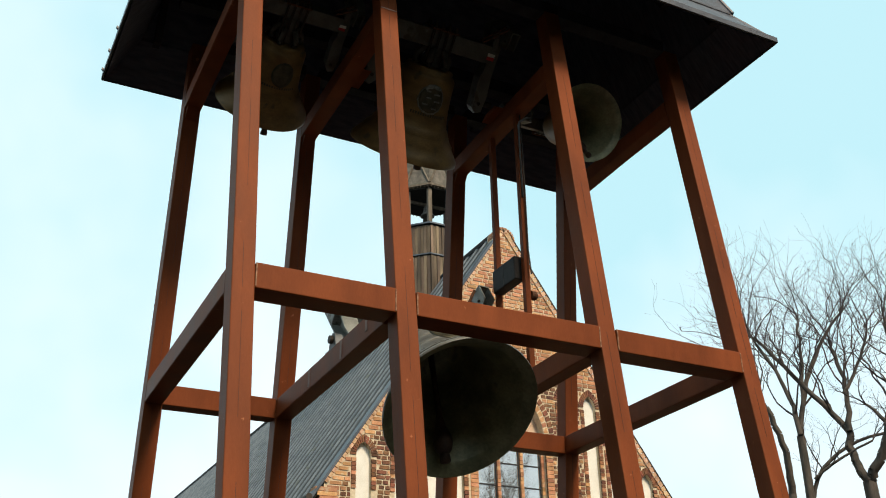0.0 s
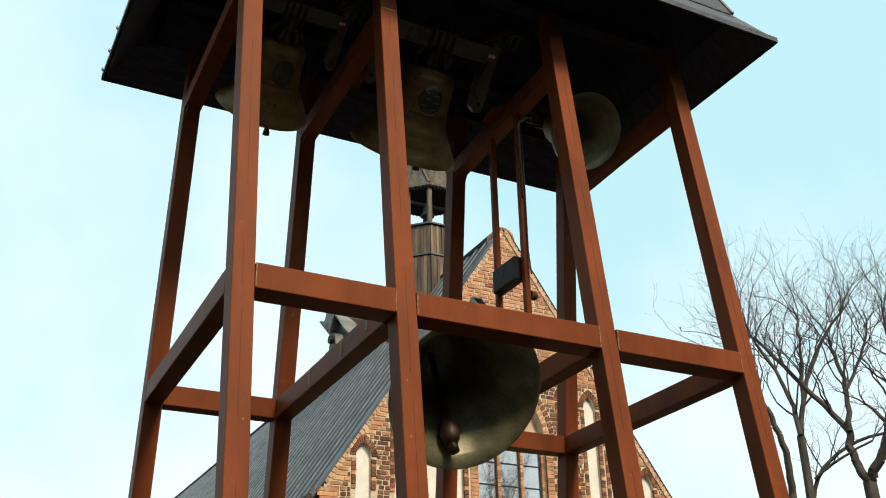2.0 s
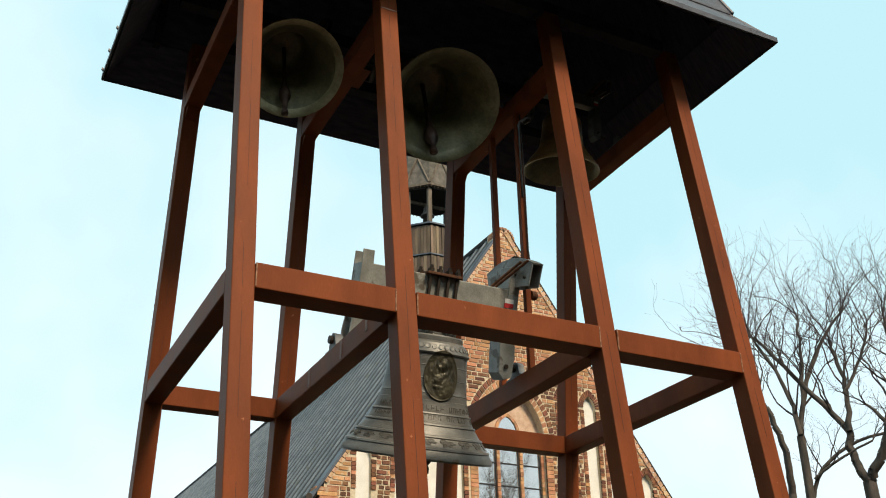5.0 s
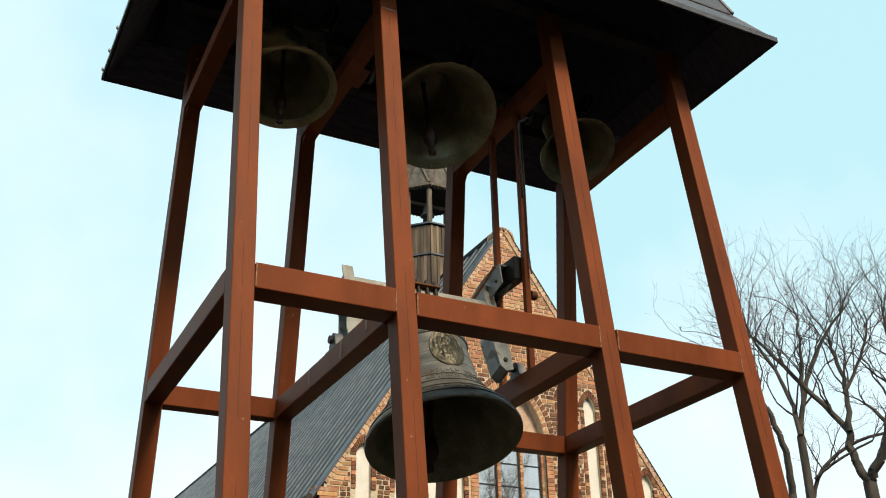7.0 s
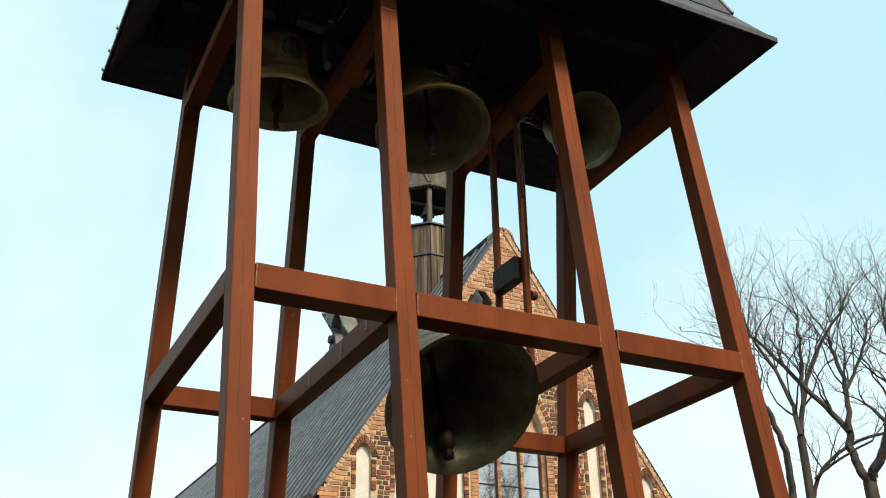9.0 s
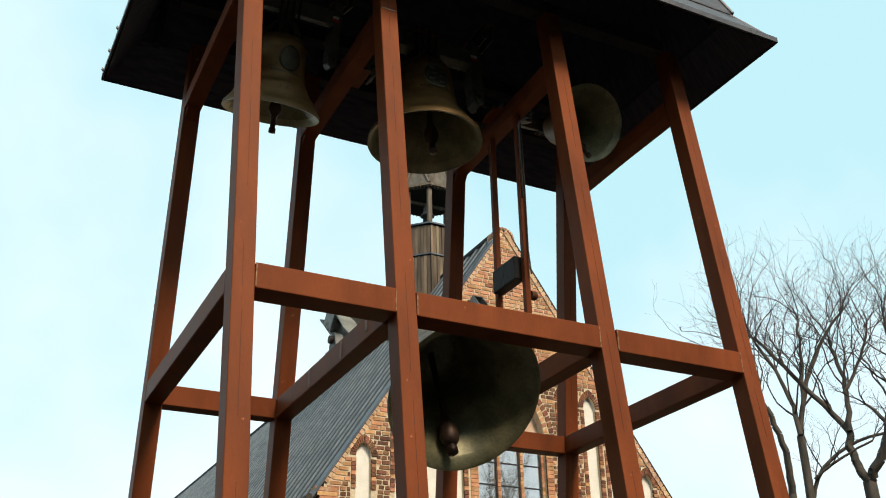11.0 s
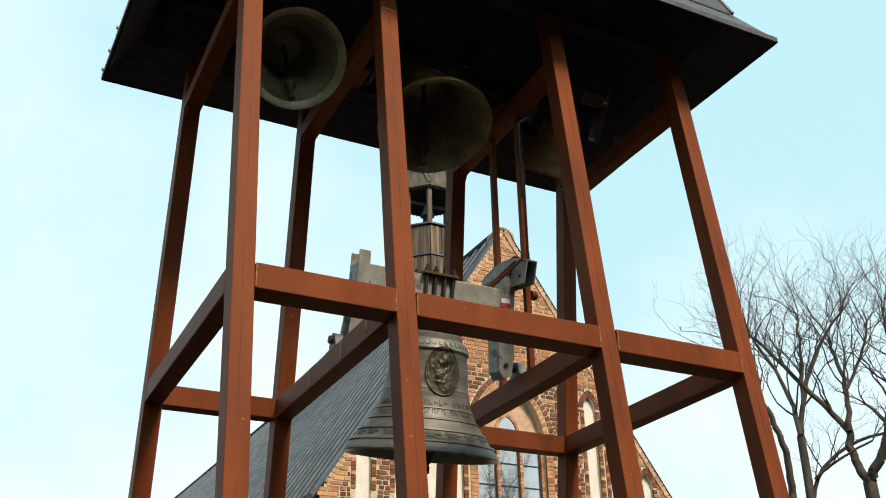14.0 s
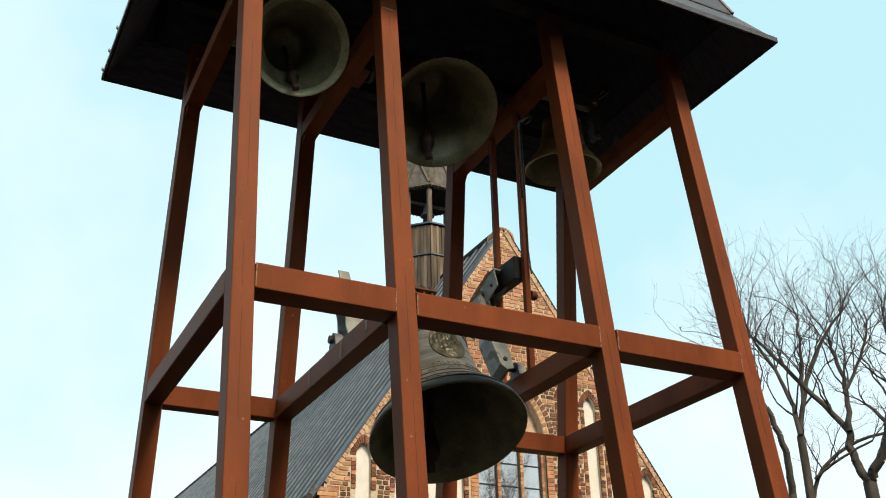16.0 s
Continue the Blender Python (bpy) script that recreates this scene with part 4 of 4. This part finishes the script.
for s in (-1, 1):
    eave = (GX + s * (HALF + 0.30), GZ0 - 0.30 * SLOPE)
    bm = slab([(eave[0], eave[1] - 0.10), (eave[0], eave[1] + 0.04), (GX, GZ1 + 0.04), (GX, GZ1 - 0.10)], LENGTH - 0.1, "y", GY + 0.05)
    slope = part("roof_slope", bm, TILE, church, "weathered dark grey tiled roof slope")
    verts, faces = [], []
    run = math.hypot(HALF + 0.30, GZ1 - eave[1])
    nx, nz = s * (GZ1 - eave[1]) / run, (HALF + 0.30) / run
    for c in range(int((LENGTH - 0.4) / 0.52)):
        y = GY + 0.32 + c * 0.52
        n0 = len(verts)
        lap = 24
        for v in range(lap + 1):
            f = v / lap
            px, pz = eave[0] + (GX - eave[0]) * f, eave[1] + 0.04 + (GZ1 - eave[1]) * f
            sway = 0.005 * math.sin(c * 1.7 + v * 0.9)
            for dy, dl in ((-0.085, -0.01), (-0.06, 0.022), (0.0, 0.036), (0.06, 0.022), (0.085, -0.01)):
                verts.append((px + nx * dl, y + dy + sway, pz + nz * dl))
        faces += [(n0 + v * 5 + q, n0 + v * 5 + q + 1, n0 + v * 5 + q + 6, n0 + v * 5 + q + 5) for v in range(lap) for q in range(4)]
        faces.append(tuple(range(n0 + 4, n0 - 1, -1)))
    me = bpy.data.meshes.new("cover_tiles")
    me.from_pydata(verts, [], faces)
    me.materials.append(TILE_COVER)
    ob = new("cover_tiles", me)
    ob.parent = slope
    tagged(ob, kind="stuff")
    hi, lo, stop = (0.10, 0.0, 0.955) if s < 0 else (0.15, 0.108, 0.955)
    xs, zs = eave[0] + (GX - eave[0]) * stop, eave[1] + (GZ1 - eave[1]) * stop
    verge = slab([(eave[0], eave[1] + lo), (eave[0], eave[1] + hi), (xs, zs + hi), (xs, zs + lo)], 0.30 if s < 0 else 0.08, "y", GY - 0.045)
    part("verge_flashing", verge, ZINC if s < 0 else IRON, slope, "dark grey metal verge flashing")
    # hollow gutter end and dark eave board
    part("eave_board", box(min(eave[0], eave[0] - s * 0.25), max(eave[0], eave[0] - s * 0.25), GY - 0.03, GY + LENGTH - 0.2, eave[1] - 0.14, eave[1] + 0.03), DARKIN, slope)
    part("gutter", rod((eave[0] + s * 0.06, GY - 0.08, eave[1] + 0.06), (eave[0] + s * 0.06, GY + LENGTH, eave[1] + 0.06), 0.075, 10), IRON, slope, "dark roof gutter")
bm = rod((GX, GY + 0.3, GZ1 + 0.03), (GX, GY + LENGTH, GZ1 + 0.03), 0.10, 10)
part("ridge_tiles", bm, TILE, church, "grey ridge tiles")

# turret on the ridge, boarded, with an open bell stage and a shingled spire
TY = 25.75
turret = empty("ridge_turret", Matrix.Translation((GX, TY, 0)), label="brown boarded timber ridge turret with open bell stage", category="turret")
OCT = [(math.cos(math.pi / 8 + k * math.pi / 4), math.sin(math.pi / 8 + k * math.pi / 4)) for k in range(8)]


def stage(name, r0, r1, z0, z1, mat, parent, label=""):
    bm = bmesh.new()
    a = [bm.verts.new((x * r0, y * r0, z0)) for x, y in OCT]
    b = [bm.verts.new((x * r1, y * r1, z1)) for x, y in OCT]
    for i in range(8):
        bm.faces.new((a[i], a[(i + 1) % 8], b[(i + 1) % 8], b[i]))
    bm.faces.new(a[::-1])
    bm.faces.new(b)
    return part(name, bm, mat, parent, label)


Z = (13.2, 15.05, 16.10, 17.42)
shaft = stage("shaft", 1.05, 1.0, Z[0], Z[1], TIMBER, turret)
upper = stage("upper_shaft", 0.98, 0.96, Z[1], Z[2], TIMBER, turret)
stage("ledge", 1.12, 1.10, Z[1] - 0.02, Z[1] + 0.03, ZINC, turret, "grey metal-covered ledge")
stage("rail_ledge", 1.10, 1.10, Z[2] - 0.02, Z[2] + 0.03, ZINC, turret, "grey metal-covered ledge")
for st, r, z0, z1 in ((shaft, 1.04, 13.2, Z[1] - 0.04), (upper, 0.99, Z[1] + 0.06, Z[2] - 0.05)):
    for i in range(8):
        p, q = Vector(OCT[i]) * r, Vector(OCT[(i + 1) % 8]) * r
        mid = (p + q) / 2
        if mid.y > 0.3:
            continue
        n = 8
        for k in range(n):
            c0, c1 = p.lerp(q, (k + 0.06) / n), p.lerp(q, (k + 0.94) / n)
            o = mid.normalized() * (0.028 if k % 2 else 0.045)
            bm = bmesh.new()
            lo = [bm.verts.new((*v, z0)) for v in (c0, c1, c1 + o, c0 + o)]
            hi = [bm.verts.new((*v, z1)) for v in (c0, c1, c1 + o, c0 + o)]
            bm.faces.new(lo)
            bm.faces.new(hi)
            for w in range(4):
                bm.faces.new((lo[w], lo[(w + 1) % 4], hi[(w + 1) % 4], hi[w]))
            part("board", bm, BOARD, st)
for x, y in OCT:
    part("turret_post", prism((x * 0.92, y * 0.92, Z[2]), (x * 0.92, y * 0.92, Z[3] + 0.05), 0.13, 0.13, 0.01), TIMBER, turret)
cap = stage("cornice", 1.12, 1.12, Z[3], Z[3] + 0.07, TIMBER, turret)
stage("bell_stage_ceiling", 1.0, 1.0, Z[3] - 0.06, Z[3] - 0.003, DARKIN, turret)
for i in range(8):
    p, q = Vector(OCT[i]) * 1.08, Vector(OCT[(i + 1) % 8]) * 1.08
    for k in range(7):
        c = p.lerp(q, (k + 0.5) / 7)
        part("fringe_tooth", rod((c.x, c.y, Z[3] + 0.01), (c.x, c.y, Z[3] - 0.06), 0.035, 6, 0.005), TIMBER, cap)
    # a small gablet over each side
    g = p.lerp(q, 0.5)
    out = g.normalized() * 0.10
    apex = g * 0.62
    bm = bmesh.new()
    v = [bm.verts.new((*(p * 0.98 + out * 0.3), Z[3] + 0.07)), bm.verts.new((*(q * 0.98 + out * 0.3), Z[3] + 0.07)), bm.verts.new((*(g * 0.92 + out * 0.3), Z[3] + 1.05)), bm.verts.new((*(apex * 0.5), Z[3] + 1.25))]
    bm.faces.new((v[0], v[1], v[2]))
    bm.faces.new((v[0], v[2], v[3]))
    bm.faces.new((v[1], v[3], v[2]))
    bm.faces.new((v[0], v[3], v[1]))
    gab = part("gablet", bm, SHINGLE, turret, "small shingled gablet")
    for e in (p, q):
        part("gablet_board", rod((*(e * 0.98 + out * 0.45), Z[3] + 0.08), (*(g * 0.92 + out * 0.45), Z[3] + 1.07), 0.035, 6), TIMBER, gab)
spire = stage("spire", 1.10, 0.04, Z[3] + 0.071, Z[3] + 6.0, SHINGLE, turret, "grey shingled spire")
small = lathe([(r * 0.44, 16.80 + z * 0.44) for r, z in OUTER], 32)
part("turret_bell", small, BRONZE_GREY, turret, "small dark bell in the open stage", smooth=True, m=Matrix.Translation((-0.05, -0.1, 0)))
part("bell_hanger", box(-0.8, 0.8, -0.14, -0.06, 17.155, 17.24), TIMBER, turret)

# ---- bare trees ----
def limb(bm, a, b, r0, r1, sides):
    rod(a, b, r0, sides, r1, bm=bm, cap=False)


def grow(bm_thick, bm_thin, start, way, length, radius, depth, rr, droop):
    """A crooked limb that forks into finer ones."""
    n = 5 if depth < 3 else 4
    p, d = Vector(start), Vector(way).normalized()
    pts = [(p.copy(), d.copy(), radius)]
    for i in range(n):
        bend = Vector((rr.gauss(0, 1), rr.gauss(0, 1), rr.gauss(0, 1))) * 0.25
        up = Vector((0, 0, 0.15 if depth < 5 else 0.10 - droop))
        d = (d + bend + up).normalized()
        q = p + d * length / n
        r2 = radius * (1 - 0.45 / n * (i + 1))
        r1 = pts[-1][2]
        limb(bm_thick if r1 > 0.02 else bm_thin, p, q, r1, r2, 8 if r1 > 0.06 else 5 if r1 > 0.018 else 3)
        p = q
        pts.append((p.copy(), d.copy(), r2))
    if depth >= 7 or radius < 0.0024:
        return
    kids = 3 if depth < 3 else 2 if depth < 5 else 1
    for k in range(kids + 2):
        at, dd, rad = pts[-1] if k < 2 else pts[rr.randint(1, n)]
        side = dd.cross(Vector((rr.gauss(0, 1), rr.gauss(0, 1), rr.gauss(0, 1)))).normalized()
        spread = rr.uniform(0.35, 0.75) if k < 2 else rr.uniform(0.7, 1.3)
        f = rr.uniform(0.635, 0.835) if k < 2 else rr.uniform(0.38, 0.62)
        grow(bm_thick, bm_thin, at, dd + side * spread, length * f, rad * (0.74 if k < 2 else 0.5), depth + 1, rr, droop)


ACROSS = Vector((0.69, -0.724, 0.0))


def tree(base, limbs, seed, label):
    """A bare tree. Each limb: (across, height) at its foot, bend and end, its two radii, then how many side shoots it bears and how long."""
    rr = random.Random(seed)
    thing = empty("bare_tree", Matrix.Translation(base), label=label, category="tree", group="bare trees beside the church")
    thick, thin, trunk = bmesh.new(), bmesh.new(), bmesh.new()
    for foot, bend, end, r0, r1, shoots, long in limbs:
        depth0, depth1 = rr.uniform(-0.1, 0.1) if foot[1] > 1 else 0.0, rr.uniform(-0.5, 0.5) if shoots else 0.0
        steps, line = 10, []
        for q in range(steps + 1):
            f = q / steps
            u, z = (foot[c] * (1 - f) ** 2 + 2 * bend[c] * f * (1 - f) + end[c] * f * f for c in (0, 1))
            away = depth0 + (depth1 - depth0) * f
            wob = min(0.02, r0 * 0.25) if 0 < q < steps else 0.0
            line.append((ACROSS * (u + rr.gauss(0, wob)) + Vector((0.724, 0.69, 0)) * away + Vector((0, 0, z)), r0 + (r1 - r0) * f))
        for (p, ra), (q, rb2) in zip(line, line[1:]):
            limb(trunk if r0 > 0.07 else thick, p, q, ra, rb2, 12 if r0 > 0.07 else 8)
        for k in range(int(shoots * 1.5)):
            at = steps if k < 2 else rr.randint(2, steps)
            p, rad = line[at]
            d = (p - line[at - 1][0]).normalized()
            side = Vector((rr.gauss(0, 1), rr.gauss(0, 1), rr.gauss(0.3, 0.6))).normalized()
            grow(thick, thin, p, d * (1.0 if k < 2 else 0.45) + side * (0.45 if k < 2 else 0.7) + Vector((0, 0, 0.5)), long * rr.uniform(0.85, 1.35), max(0.011, rad * (0.62 if k < 2 else 0.45)), 3, rr, 0.02)
    part("trunk", trunk, BARK, thing, smooth=True)
    part("crown", thick, BARK, thing, smooth=True)
    twigs = part("fine_branchwork", thin, TWIG, thing, "fine leafless twigs")
    tagged(twigs, kind="stuff")


tree((12.30, 11.72, 0), (
    ((0.00, -0.1), (-0.03, 3.0), (-0.09, 5.1), 0.085, 0.062, 0, 0),
    ((-0.09, 5.1), (-0.02, 5.7), (-0.26, 6.4), 0.062, 0.042, 1, 0.5),
    ((-0.26, 6.4), (-0.42, 7.0), (-0.40, 7.7), 0.042, 0.022, 9, 0.82),
    ((0.13, -0.1), (0.14, 3.0), (0.18, 6.0), 0.10, 0.062, 0, 0),
    ((0.18, 6.0), (0.20, 6.8), (-0.28, 7.7), 0.045, 0.022, 9, 0.78),
    ((0.18, 6.0), (0.36, 7.2), (1.15, 8.1), 0.048, 0.020, 9, 0.66),
    ((0.30, 6.5), (0.42, 7.4), (0.45, 8.2), 0.034, 0.018, 6, 0.62),
    ((0.16, 4.8), (0.30, 5.8), (1.42, 5.9), 0.036, 0.022, 4, 0.45),
    ((0.28, 5.3), (0.60, 5.55), (1.20, 5.75), 0.026, 0.016, 3, 0.4),
    ((-0.34, 7.3), (-0.80, 7.95), (-1.45, 8.05), 0.012, 0.004, 1, 0.1)), 21, "bare grey-brown tree with slender upright stems")
tree((13.02, 10.97, 0), (
    ((0.0, -0.1), (0.0, 3.0), (0.02, 5.2), 0.13, 0.10, 0, 0),
    ((0.02, 5.2), (-0.22, 5.6), (-0.12, 5.98), 0.070, 0.056, 0, 0),
    ((-0.12, 5.98), (-0.62, 6.8), (-1.35, 7.8), 0.050, 0.024, 9, 0.66),
    ((0.02, 5.2), (0.22, 5.4), (0.42, 5.9), 0.080, 0.062, 1, 0.5),
    ((0.42, 5.9), (0.75, 6.7), (0.70, 7.6), 0.055, 0.026, 8, 0.75),
    ((0.42, 5.9), (1.1, 6.3), (1.6, 7.2), 0.045, 0.022, 6, 0.75),
    ((-0.12, 5.98), (0.02, 6.8), (-0.14, 7.5), 0.048, 0.026, 8, 0.75),
    ((-0.10, 6.6), (0.25, 7.1), (0.45, 7.7), 0.030, 0.018, 7, 0.7)), 34, "bare grey-brown tree with wide forked crown")
tree((19.9, 9.0, 0), (
    ((0.0, -0.1), (0.05, 4.0), (0.0, 7.2), 0.22, 0.15, 0, 0),
    ((0.0, 7.2), (-0.5, 8.4), (-1.1, 10.0), 0.12, 0.05, 8, 1.1),
    ((0.0, 7.2), (0.1, 8.8), (0.2, 10.4), 0.12, 0.05, 8, 1.1),
    ((0.0, 7.2), (0.6, 8.3), (1.3, 9.6), 0.12, 0.05, 8, 1.1)), 55, "large bare tree mirrored in the church window")

# single field bricks that can be told apart on the gable, over the window
shared = {}
for a, b, y, z0, z1 in near:
    key = round((b - a) * 40)
    if key not in shared:
        w = key / 40
        shared[key] = mesh("brick", box(-w / 2, w / 2, 0, 0.05, 0, 0.084, 0), BRICK)
    ob = new("brick", shared[key])
    ob.parent = wall
    ob.location = ((a + b) / 2, y, z0)

motions()
